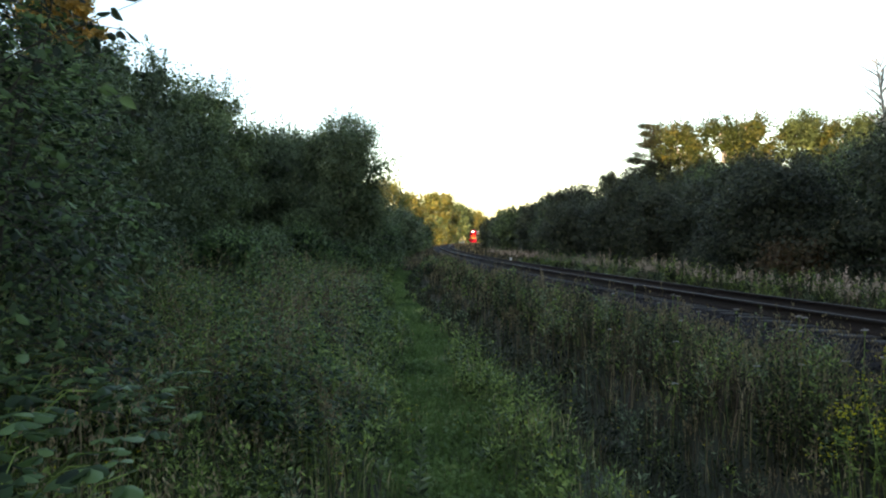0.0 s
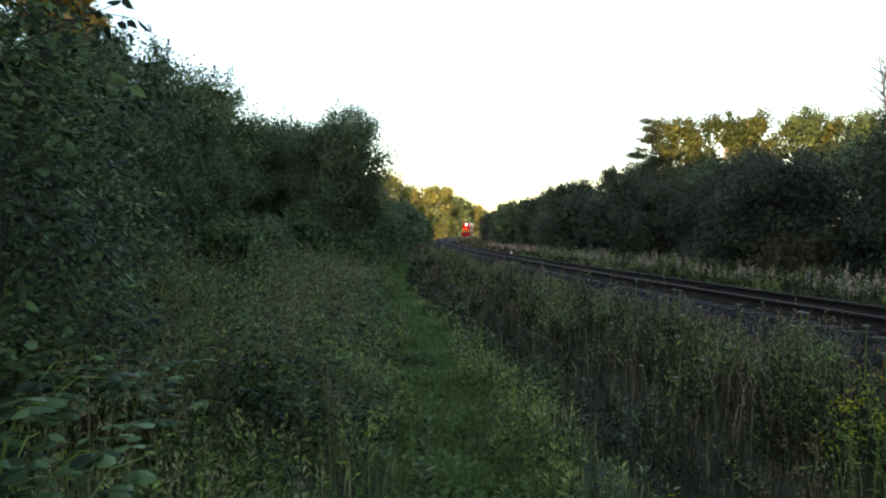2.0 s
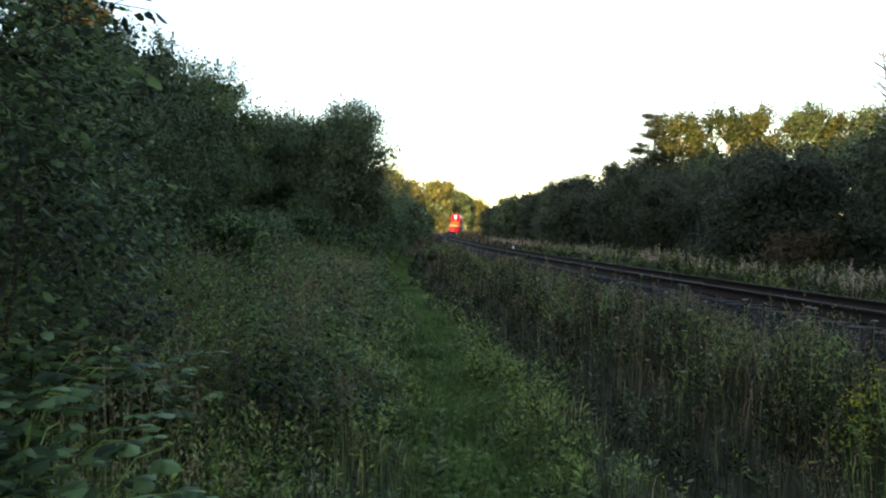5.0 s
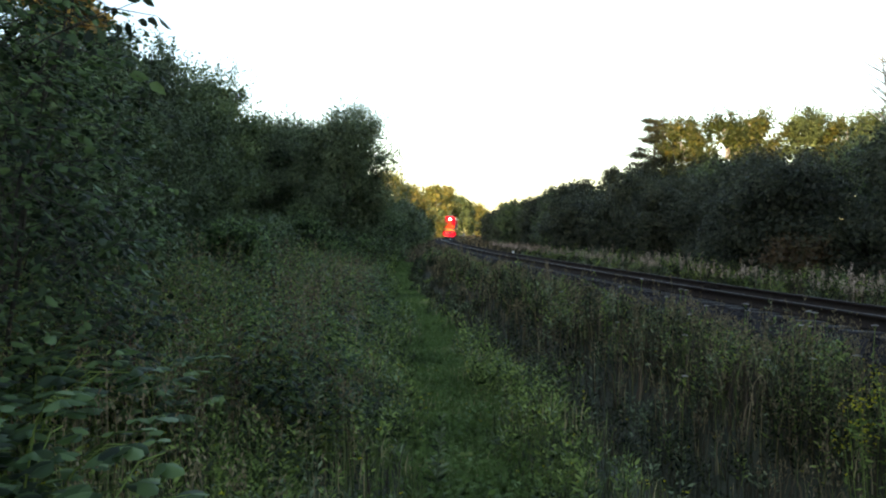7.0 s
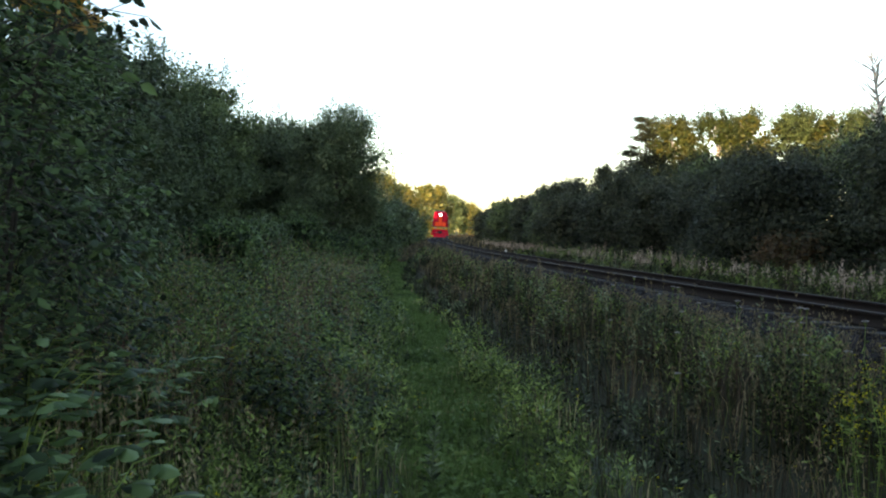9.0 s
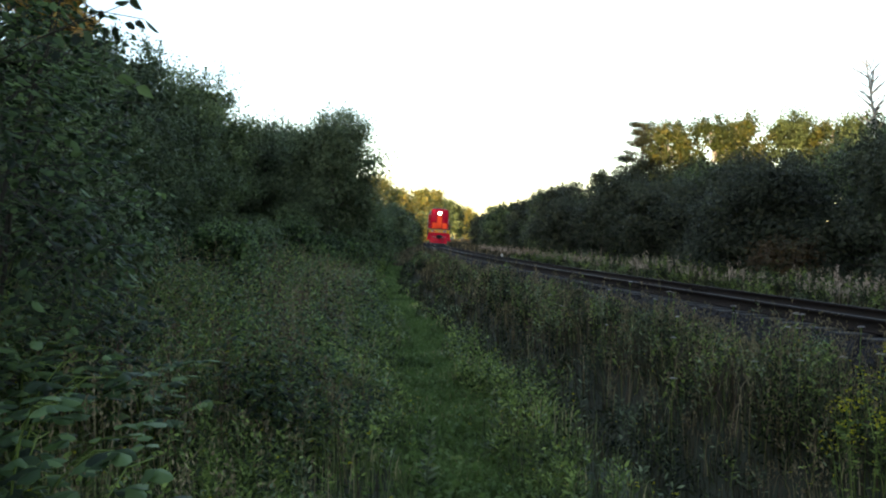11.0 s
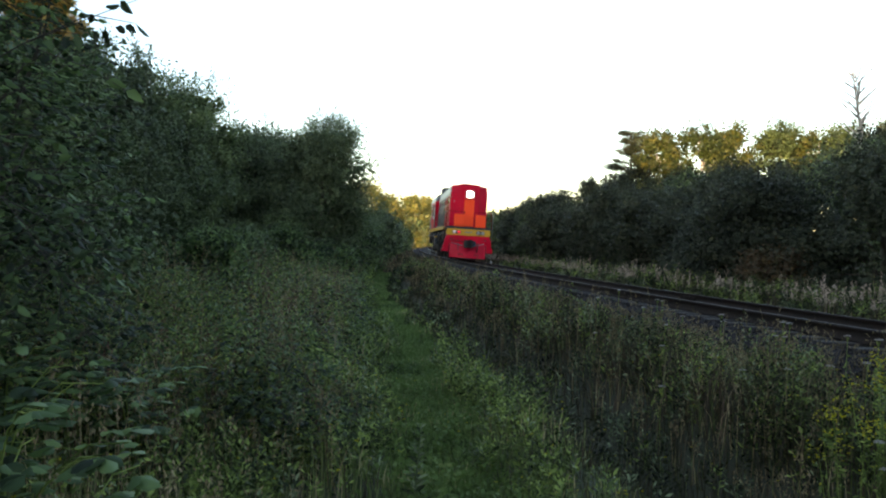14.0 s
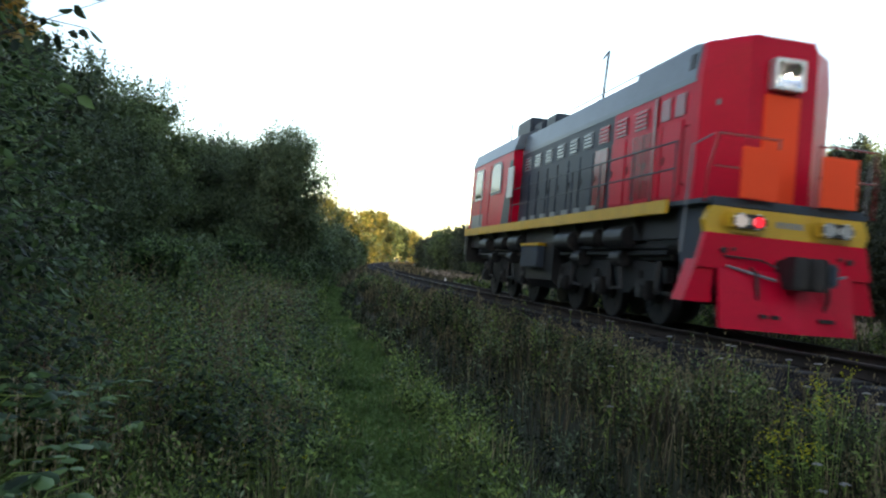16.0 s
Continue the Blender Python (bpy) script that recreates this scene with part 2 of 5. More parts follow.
def tube(heap, pts, radii, sides=5, m=0):
    """A tapered round branch along points."""
    pts, radii = np.asarray(pts, float), np.asarray(radii, float)
    d = unit(np.gradient(pts, axis=0))
    ref = np.where(np.abs(d[:, 2:3]) > 0.8, np.array([[1.0, 0, 0]]), np.array([[0, 0, 1.0]]))
    a = unit(np.cross(d, ref))
    b = np.cross(d, a)
    ang = np.linspace(0, 2 * math.pi, sides, endpoint=False)
    v = pts[:, None] + (a[:, None] * np.cos(ang)[None, :, None] + b[:, None] * np.sin(ang)[None, :, None]) * radii[:, None, None]
    f = []
    for i in range(len(pts) - 1):
        for j in range(sides):
            k = (j + 1) % sides
            p, q, r, s = i * sides + j, i * sides + k, (i + 1) * sides + k, (i + 1) * sides + j
            f += [[p, q, r], [p, r, s]]
    heap.add(v, f, m)


# ---- the lie of the land: the track's curve, and heights beside it ----
TRACK_X, TRACK_Y, TRACK_H = 5.97, 10.92, -0.1285
BEND = (2.551, -7.129, 8.2597, -2.8478)
RAIL_TOP, CANT = 0.525, 0.062
arc = np.arange(-60, 341) * 1.0
u_ = arc / 150.0
bend = np.where(arc < 0, BEND[0], BEND[0] + BEND[1] * u_ + BEND[2] * u_ ** 2 + BEND[3] * u_ ** 3) * 0.001
head = np.cumsum(bend)
head += TRACK_H - head[60]
track_x, track_y = np.cumsum(np.sin(head)), np.cumsum(np.cos(head))
track_x += TRACK_X - track_x[60]
track_y += TRACK_Y - track_y[60]


def track_at(s):
    """Centre of the track and its heading at s metres beyond the place abreast of the path's near end."""
    return np.interp(s, arc, track_x), np.interp(s, arc, track_y), np.interp(s, arc, head)


def track_centre(y):
    y = np.asarray(y, float)
    inside = np.interp(y, track_y, track_x)
    return inside + np.where(y > track_y[-1], (y - track_y[-1]) * math.tan(head[-1]), 0.0) + np.where(y < track_y[0], (y - track_y[0]) * math.tan(head[0]), 0.0)


def path_centre(y):
    y = np.asarray(y, float)
    return np.interp(y, [-40, 0, 4.5, 6.3, 11.4, 20, 31, 56, 90], [2.5, 0.4, 0.25, 0.06, -0.14, -1.0, -1.7, -2.6, -3.2]) + 0.10 * np.sin(1.15 * y) + 0.07 * np.sin(2.9 * y + 1)


def bumps(x, y, k):
    return 0.5 * np.sin(x * 1.7 * k + 1.3 * np.sin(y * 0.9 * k)) + 0.5 * np.sin(y * 1.3 * k + 2.0 * np.sin(x * 0.7 * k + 2.0))


def ground_z(x, y):
    """Height of the ground: the bed of the track, a shallow ditch, the path, a gentle bank on the far sides."""
    x, y = np.asarray(x, float), np.asarray(y, float)
    u = track_centre(y) - x
    prof = np.interp(u, [-60, -14, -7, -4.2, -2.9, -1.75, 1.75, 2.9, 3.65, 4.15, 4.75, 5.2, 5.6, 40, 80],
                     [2.5, 0.7, 0.25, 0.12, 0.08, 0.10, 0.10, 0.02, -0.07, -0.36, -0.50, -0.34, -0.01, 0.0, 0.6])
    q = x - path_centre(y)
    left = np.interp(q, [-60, -9, -4, -0.9, 0.0, 0.8, 3], [1.5, 0.35, 0.15, 0.05, -0.02, 0.0, 0.0])
    near = np.clip(1.0 - np.abs(y) / 600.0, 0, 1)
    return prof * near + left * near + 0.03 * bumps(x, y, 1.1) * (np.abs(u) > 2.6)


def make_ground():
    rows = np.concatenate([np.linspace(-120, -12, 20), np.linspace(-10, 30, 101), np.linspace(31, 120, 75), np.linspace(125, 330, 30), np.array([400, 600, 1000, 1800, 3000])])
    cols = np.concatenate([np.array([-3000, -1200, -500, -200, -90]), np.linspace(-60, -10, 20), np.linspace(-9.5, 12, 87), np.linspace(12.5, 60, 24), np.array([90, 200, 500, 1200, 3000])])
    yy, uu = np.meshgrid(rows, cols, indexing="ij")
    xx = track_centre(yy) - uu
    zz = ground_z(xx, yy)
    n, k = yy.shape
    i = (np.arange(n - 1)[:, None] * k + np.arange(k - 1)[None]).ravel()
    f = np.stack([i, i + k, i + k + 1, i + 1], 1)
    ob = tri_mesh("ground", np.stack([xx, yy, zz], -1).reshape(-1, 3), f, [SOIL], smooth=True)
    tagged(ob, "dark soil and plant litter under the weeds", "ground", kind="structure")


make_ground()


# ---- railway ----
def canted(s, off, up=0.0):
    """A point beside the track's centre line; the track leans towards the inner side of its bend."""
    x, y, h = track_at(s)
    return np.stack([x + np.cos(h) * off, y - np.sin(h) * off, RAIL_TOP - off * CANT + up + 0 * x], -1)


def sweep(heap, s, profile, off, m=0):
    """A closed outline (across, up) carried along the track."""
    k, n = len(profile), len(s)
    v = np.stack([canted(s, off + a, b) for a, b in profile], 1)
    f = []
    for j in range(k):
        q = (j + 1) % k
        i = np.arange(n - 1) * k
        f += [np.stack([i + j, i + q, i + k + q], 1), np.stack([i + j, i + k + q, i + k + j], 1)]
    heap.add(v, np.concatenate(f), m)


RAIL_PROFILE = [(-0.075, -0.18), (-0.075, -0.165), (-0.012, -0.145), (-0.010, -0.045), (-0.037, -0.034), (-0.037, -0.004), (-0.03, -0.0005),
                (0.03, -0.0005), (0.037, -0.004), (0.037, -0.034), (0.010, -0.045), (0.012, -0.145), (0.075, -0.165), (0.075, -0.18)]


def make_rails():
    s = np.concatenate([np.arange(-34, 60, 1.0), np.arange(60, 335, 4.0)])
    for off in (-0.797, 0.797):
        h = Heap()
        sweep(h, s, RAIL_PROFILE, off)
        ob = h.make("rail", [STEEL_RUST])
        tagged(ob, "rusty steel rail with a worn shiny head", "rail", "rails", "structure")
        h = Heap()
        sweep(h, s, [(-0.033, -0.001), (-0.033, 0.002), (0.033, 0.002), (0.033, -0.001)], off)
        top = h.make("rail_head", [STEEL_TOP])
        top.parent = ob
        for joint in np.arange(-31.5, 90, 12.5):
            bm = bmesh.new()
            bmesh.ops.create_cube(bm, size=1, matrix=Matrix.Diagonal((0.05, 0.78, 0.085, 1)))
            bmesh.ops.bevel(bm, geom=bm.edges[:], offset=0.008, affect="EDGES")
            for k in (-0.3, -0.1, 0.1, 0.3):
                bmesh.ops.create_cone(bm, segments=6, radius1=0.018, radius2=0.018, depth=0.12, cap_ends=True, matrix=pose(0, k, 0, 0, 90, 0))
            plate = part("fishplate", bm, STEEL_RUST, ob)
            p = canted(joint, off, -0.092)
            plate.matrix_world = pose(*p, 0, 0, -math.degrees(track_at(joint)[2]))


def make_sleepers():
    bm = bmesh.new()
    bmesh.ops.create_cube(bm, size=1, matrix=Matrix.Diagonal((2.7, 0.25, 0.17, 1)))
    bmesh.ops.bevel(bm, geom=bm.edges[:], offset=0.012, affect="EDGES")
    first = part("sleeper", bm, SLEEPER)
    tagged(first, "tarred timber sleeper bedded in ballast", "sleeper", "sleepers under the rails")
    rng = np.random.default_rng(3)
    obs = [first]
    for i in range(1, 190):
        ob = new("sleeper", first.data)
        tagged(ob, "tarred timber sleeper bedded in ballast", "sleeper", "sleepers under the rails")
        obs.append(ob)
    for i, ob in enumerate(obs):
        s = -28 + i * 0.56
        p = canted(s, rng.normal() * 0.02, -0.27)
        ob.matrix_world = pose(p[0], p[1], p[2], 0, math.degrees(math.atan(CANT)), -math.degrees(track_at(s)[2]) + rng.normal() * 0.6)


def make_ballast():
    rng = np.random.default_rng(5)
    s = np.concatenate([np.arange(-40, 70, 0.5), np.arange(70, 335, 4.0)])
    offs = np.array([-3.0, -2.4, -1.85, -1.5, -0.9, -0.4, 0, 0.4, 0.9, 1.5, 1.85, 2.4, 3.0])
    ups = np.array([-0.62, -0.45, -0.235, -0.215, -0.225, -0.23, -0.225, -0.23, -0.225, -0.215, -0.235, -0.45, -0.62])
    v = np.stack([canted(s, o, b) for o, b in zip(offs, ups)], 1)
    v[..., 2] += rng.normal(size=v.shape[:2]) * 0.012
    n, k = v.shape[:2]
    i = (np.arange(n - 1)[:, None] * k + np.arange(k - 1)[None]).ravel()
    ob = tri_mesh("track_bed", v.reshape(-1, 3), np.stack([i, i + 1, i + k + 1, i + k], 1), [BALLAST], smooth=True)
    tagged(ob, "grey crushed-stone bed under the rails", "track bed", kind="structure")
    # loose stones: squashed eight-sided lumps
    n = 9500
    ss = -4 + 50 * rng.random(n) ** 1.7
    oo = rng.uniform(-2.5, 2.5, n)
    base = canted(ss, oo, np.interp(oo, offs, ups))
    r = rng.uniform(0.018, 0.045, n)[:, None, None]
    oct_v = np.array([[1, 0, 0], [-1, 0, 0], [0, 1, 0], [0, -1, 0], [0, 0, 1], [0, 0, -1]], float)
    oct_f = np.array([[0, 2, 4], [2, 1, 4], [1, 3, 4], [3, 0, 4], [2, 0, 5], [1, 2, 5], [3, 1, 5], [0, 3, 5]])
    ang = rng.uniform(0, 6.28, n)
    vv = oct_v[None] * r * (0.65 + 0.7 * rng.random((n, 6, 1)))
    c, sn = np.cos(ang)[:, None], np.sin(ang)[:, None]
    vv = np.stack([vv[..., 0] * c - vv[..., 1] * sn, vv[..., 0] * sn + vv[..., 1] * c, vv[..., 2] * 0.8], -1) + base[:, None]
    h = Heap()
    h.add(vv, np.arange(n)[:, None, None] * 6 + oct_f)
    ob = h.make("ballast_stones", [BALLAST])
    tagged(ob, "loose grey ballast stones", "stones", kind="stuff")


make_ballast()
make_rails()
make_sleepers()


def marker_peg(x, y):
    bm = bmesh.new()
    bmesh.ops.create_cone(bm, segments=10, radius1=0.08, radius2=0.07, depth=0.36, cap_ends=True, matrix=pose(0, 0, 0.18))
    bmesh.ops.create_cone(bm, segments=10, radius1=0.07, radius2=0.01, depth=0.05, cap_ends=True, matrix=pose(0, 0, 0.385))
    ob = part("marker_peg", bm, WHITE)
    ob.location = (x, y, float(ground_z(x, y)) - 0.05)
    tagged(ob, "small white-painted marker peg beside the track", "marker post")


marker_peg(4.5, 48.6)


# ---- trees ----
def make_tree(name, x, y, height, radius, n_leaves, size, mat, label, group, seed, clear=0.12, clumps=60, bark=None, spread=0.16, low=0.35, lean=(0, 0), width=0.55, sprigs=0, foot=0.62):
    """Tapered trunk and limbs, and a crown of leaf clumps with gaps and an uneven outline.
    clear: bare part of the height; low: how far the crown keeps its width towards the ground."""
    rng = np.random.default_rng(seed)
    z = float(ground_z(x, y)) - 0.1
    root = new(name)
    root.location = (x, y, z)
    tagged(root, label, "bush" if "bush" in name else "tree", group)
    wood = Heap()
    k = 7
    t = np.linspace(0, 1, k)
    sway = np.cumsum(rng.normal(size=(k, 2)) * 0.02 * height, 0) * t[:, None]
    trunk = np.stack([sway[:, 0] + lean[0] * t, sway[:, 1] + lean[1] * t, t * height * 0.93], 1)
    r0 = 0.012 * height + 0.015
    tube(wood, trunk, r0 * (1 - t) ** 0.8 + 0.012, 6)
    # clump centres inside an egg-shaped outline
    f = rng.random(clumps) ** 0.8
    a = rng.uniform(0, 2 * math.pi, clumps)
    env = np.where(f < low, foot + (1 - foot) * f / low, np.sqrt(np.clip(1 - ((f - low) / (1.02 - low)) ** 2, 0.02, 1)))
    rad = radius * env * np.sqrt(rng.uniform(0.25, 1.0, clumps)) * rng.uniform(0.75, 1.12, clumps)
    zc = height * (clear + (1 - clear) * f)
    axis = np.stack([np.interp(zc, trunk[:, 2], trunk[:, 0]), np.interp(zc, trunk[:, 2], trunk[:, 1])], 1)
    cen = np.stack([axis[:, 0] + np.cos(a) * rad, axis[:, 1] + np.sin(a) * rad, zc], 1)
    for c in cen[:: max(1, clumps // 26)]:
        zb = max(0.1 * height, c[2] - (0.25 + 0.5 * rng.random()) * math.hypot(c[0], c[1]) - 0.1 * height)
        b0 = np.array([np.interp(zb, trunk[:, 2], trunk[:, 0]), np.interp(zb, trunk[:, 2], trunk[:, 1]), zb])
        w = np.linspace(0, 1, 5)[:, None]
        limb = b0 * (1 - w) + c * w + np.array([0, 0, 1.0]) * (np.sin(w * math.pi) * 0.06 * height) + rng.normal(size=(5, 3)) * 0.012 * height * w
        tube(wood, limb, (0.35 * r0 * (1 - zb / height) + 0.008) * np.linspace(1, 0.2, 5), 4)
    trunk_ob = wood.make("trunk", [bark or BARK])
    trunk_ob.parent = root
    crown = Heap()
    pick = rng.integers(0, clumps, n_leaves)
    cs = radius * spread * rng.uniform(0.6, 1.6, clumps)
    off = unit(rng.normal(size=(n_leaves, 3))) * (rng.random((n_leaves, 1)) ** 0.5) * 1.6 * cs[pick][:, None] * np.array([1.1, 1.1, 0.85])
    at = cen[pick] + off
    at[:, 2] = np.clip(at[:, 2], 0.15, None)
    out = at - np.stack([np.interp(at[:, 2], trunk[:, 2], trunk[:, 0]), np.interp(at[:, 2], trunk[:, 2], trunk[:, 1]), at[:, 2] * 0.9], 1)
    along = unit(out) * 0.6 + rng.normal(size=(n_leaves, 3)) * 0.8 + np.array([0, 0, -0.3])
    face = unit(off) * 0.8 + unit(out) * np.array([0.5, 0.5, 0.0]) + np.array([0, 0, 0.75])
    leaves(crown, rng, at, along, size * rng.uniform(0.6, 1.35, n_leaves), width, facing=face)
    # larger leaves deep inside close the crown
    m = n_leaves // 4
    pick = rng.integers(0, clumps, m)
    inner = cen[pick] * np.array([0.72, 0.72, 0.94]) + rng.normal(size=(m, 3)) * radius * 0.10
    inner[:, 2] = np.clip(inner[:, 2], 0.15, height * 0.92)
    leaves(crown, rng, inner, rng.normal(size=(m, 3)), size * 2.2, 0.7)
    if sprigs:
        # thin upright shoots that break the outline at the top
        top = cen[np.argsort(-(cen[:, 2] + 0.3 * rad))[:sprigs]]
        for c in top:
            d = unit(np.array([rng.normal() * 0.35, rng.normal() * 0.35, 1.0]))
            ln = rng.uniform(0.08, 0.16) * height * 0.6
            base = c + rng.normal(size=3) * 0.3 * radius * spread
            m = 34
            w = rng.random(m)
            leaves(crown, rng, base + d * (w * ln + 0.3 * radius * spread)[:, None] + rng.normal(size=(m, 3)) * (0.10 * (1.1 - w))[:, None], d + rng.normal(size=(m, 3)) * 0.6, size * 0.8, width)
    crown_ob = crown.make("crown", [mat])
    crown_ob.parent = root
    return root


def wood_edge():
    near = "trees along the path"
    # x, y, height, radius, leaves, leaf size
    for i, (x, y, h, r, n, s, m) in enumerate([
            (-5.0, 8.4, 3.7, 1.35, 16000, 0.07, LEAF_ALDER), (-6.3, 12.5, 4.6, 1.6, 18000, 0.08, LEAF_ALDER), (-7.2, 17.5, 5.9, 1.7, 19000, 0.09, LEAF_WILLOW),
            (-7.6, 22.0, 5.8, 1.95, 20000, 0.095, LEAF_ALDER), (-8.8, 27.5, 7.1, 2.2, 22000, 0.10, LEAF_ALDER), (-8.0, 33.0, 6.4, 2.3, 22000, 0.105, LEAF_WILLOW),
            (-4.35, 31.5, 6.5, 2.45, 32000, 0.088, LEAF_WILLOW), (-6.6, 36.0, 6.6, 2.3, 20000, 0.11, LEAF_ALDER)]):
        make_tree("alder_tree" if m is LEAF_ALDER else "willow_tree", x, y, h, r, n, s, m, "dense dark-green broadleaf tree in evening shade, leafy to the ground", near, 100 + i,
                  0.02, 130, spread=0.16, low=0.6, sprigs=14, foot=1.0)
    for i, (x, y, h, r) in enumerate([(-8.5, 9, 6.0, 2.0), (-10.5, 15, 7.4, 2.4), (-12, 22, 6.4, 2.6), (-13.0, 30, 8.0, 2.8), (-12.5, 39, 8.0, 3.0), (-9.6, 44, 7.0, 2.8), (-7.5, 52, 7.0, 2.6)]):
        make_tree("alder_tree", x, y, h, r, 5200, 0.21, LEAF_DARK, "tall dark-green tree standing deeper in the wood", "trees behind the edge of the wood", 140 + i, 0.05, 60, low=0.45, sprigs=14)
    for i, (x, y, h, r) in enumerate([(-4.0, 14.5, 1.7, 1.0), (-4.6, 19, 1.9, 1.2), (-4.3, 24.5, 2.0, 1.3), (-4.9, 11.2, 1.6, 1.0), (-3.3, 27.0, 1.5, 1.1), (-5.6, 28.5, 2.6, 1.5), (-3.25, 33.5, 3.4, 1.3), (-3.2, 38, 3.0, 1.5), (-3.2, 44, 2.6, 1.7)]):
        make_tree("willow_bush", x, y, h, r, 4500, 0.085, LEAF_ALDER if i % 2 else LEAF_BUSH, "low leafy green bush at the edge of the wood", "bushes at the wood's edge", 160 + i, 0.02, 40, spread=0.22, low=0.4)
    # tree top above the near shrub, its sunlit gold put into the leaf colour
    make_tree("maple_tree", -16.6, 33, 15.2, 1.9, 8000, 0.25, LEAF_SUNLIT, "tall tree, the sun's gold on its top put into the leaf colour", "tall trees beyond the wood", 171, 0.3, 60)
    # far bend of the line
    for i, (x, y, h, r, m) in enumerate([(-6.4, 104, 9.4, 3.4, LEAF_FAR), (-4.9, 122, 9.2, 3.2, LEAF_FAR), (-8.5, 128, 11.5, 4.0, LEAF_FAR), (-4.6, 150, 9.0, 3.6, LEAF_FAR), (-2.8, 236, 16.6, 5.5, LEAF_FAR),
                                         (1.0, 256, 17.2, 5.0, LEAF_FAR), (6.0, 322, 17.0, 5.5, LEAF_ALDER), (10.8, 346, 16.8, 5.0, LEAF_ALDER), (16.0, 372, 15.5, 5.5, LEAF_FAR), (20.5, 395, 13.0, 4.5, LEAF_ALDER),
                                         (-1.6, 188, 6.6, 2.8, LEAF_FAR), (-3.2, 170, 7.0, 3.0, LEAF_FAR), (-3.9, 64, 4.0, 2.2, LEAF_WILLOW), (-4.0, 74, 4.0, 2.3, LEAF_ALDER), (-4.2, 86, 4.4, 2.4, LEAF_ALDER),
                                         (-4.0, 100, 4.6, 2.4, LEAF_ALDER), (-3.4, 112, 4.6, 2.4, LEAF_ALDER), (-9.5, 92, 8.0, 3.6, LEAF_FAR), (-14, 62, 9, 4, LEAF_DARK), (-15, 76, 10, 4, LEAF_FAR), (-7.8, 60, 5.2, 2.6, LEAF_DARK), (-2.6, 210, 8.0, 3.5, LEAF_ALDER), (3.5, 285, 9, 4, LEAF_ALDER)]):
        make_tree("alder_tree", x, y, h, r, 2800, 0.30 if y < 110 else 0.42 if y < 200 else 0.7, m, "distant rounded tree catching the low sun", "trees along the far bend", 180 + i, 0.05, 55, spread=0.2, low=0.45)
    # across the line: a belt of bushes rising towards tall trees
    rng = np.random.default_rng(77)
    for i in range(22):
        y = 10 + i * 3.0 + (i / 22.0) ** 2 * 30
        u = 6.6 + rng.uniform(-0.5, 0.8) + 0.4 * math.sin(i)
        x = float(track_centre(y)) + u
        h = 3.5 + rng.uniform(-0.7, 0.7) + 0.012 * y
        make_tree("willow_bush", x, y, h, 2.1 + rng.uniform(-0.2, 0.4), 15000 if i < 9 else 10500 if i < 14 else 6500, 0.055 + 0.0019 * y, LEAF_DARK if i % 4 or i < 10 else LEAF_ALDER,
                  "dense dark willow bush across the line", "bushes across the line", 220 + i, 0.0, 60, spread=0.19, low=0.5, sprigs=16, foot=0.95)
    make_tree("spirea_bush", 9.9, 21.0, 1.5, 1.1, 3500, 0.08, LEAF_AUTUMN, "low reddish-brown bush before the willows", "bushes across the line", 249, 0.0, 40, spread=0.24, low=0.5)
    for i in range(14):
        y = 14 + i * 6.5
        x = float(track_centre(y)) + 11.0 + rng.uniform(-0.8, 0.8)
        h = (4.3 if y < 48 else 4.7) + rng.uniform(-0.3, 0.5)
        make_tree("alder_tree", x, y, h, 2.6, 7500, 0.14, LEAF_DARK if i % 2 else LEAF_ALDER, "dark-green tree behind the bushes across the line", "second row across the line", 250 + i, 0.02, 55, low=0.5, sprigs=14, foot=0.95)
    for i in range(9):
        y = 112 + i * 19.0
        x = max(float(track_centre(y)) + 7.5, 0.0397 * y + 5.6) + rng.uniform(-0.5, 0.8)
        make_tree("alder_tree", x, y, 4.6 + rng.uniform(-0.8, 1.2), 3.0, 2600, 0.36, LEAF_ALDER, "distant dark-green tree across the line", "distant trees across the line", 270 + i, 0.02, 45, low=0.5)
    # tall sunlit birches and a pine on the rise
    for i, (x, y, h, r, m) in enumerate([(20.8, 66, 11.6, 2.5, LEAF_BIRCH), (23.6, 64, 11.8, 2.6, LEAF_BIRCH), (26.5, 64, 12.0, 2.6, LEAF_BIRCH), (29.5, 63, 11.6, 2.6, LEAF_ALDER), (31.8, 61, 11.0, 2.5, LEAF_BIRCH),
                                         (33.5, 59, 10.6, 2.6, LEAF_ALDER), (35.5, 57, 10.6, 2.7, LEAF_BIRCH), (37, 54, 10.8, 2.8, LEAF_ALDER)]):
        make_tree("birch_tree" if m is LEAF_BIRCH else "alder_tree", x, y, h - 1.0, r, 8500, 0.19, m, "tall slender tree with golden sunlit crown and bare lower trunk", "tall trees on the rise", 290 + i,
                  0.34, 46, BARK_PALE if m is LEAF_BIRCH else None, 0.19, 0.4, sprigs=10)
    # slope trees out of the sun, darkened through their leaf colour
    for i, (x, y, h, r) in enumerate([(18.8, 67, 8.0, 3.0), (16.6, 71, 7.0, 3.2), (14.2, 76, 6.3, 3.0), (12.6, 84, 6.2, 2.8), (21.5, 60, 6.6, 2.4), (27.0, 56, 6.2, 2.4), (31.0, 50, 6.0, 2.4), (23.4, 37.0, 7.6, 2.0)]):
        make_tree("alder_tree", x, y, h, r, 8500, 0.16, LEAF_DARK, "tree on the slope across the line, its shade put into dark leaf colour", "dark trees on the rise", 305 + i, 0.03, 60, low=0.4, sprigs=10, foot=0.9)


wood_edge()


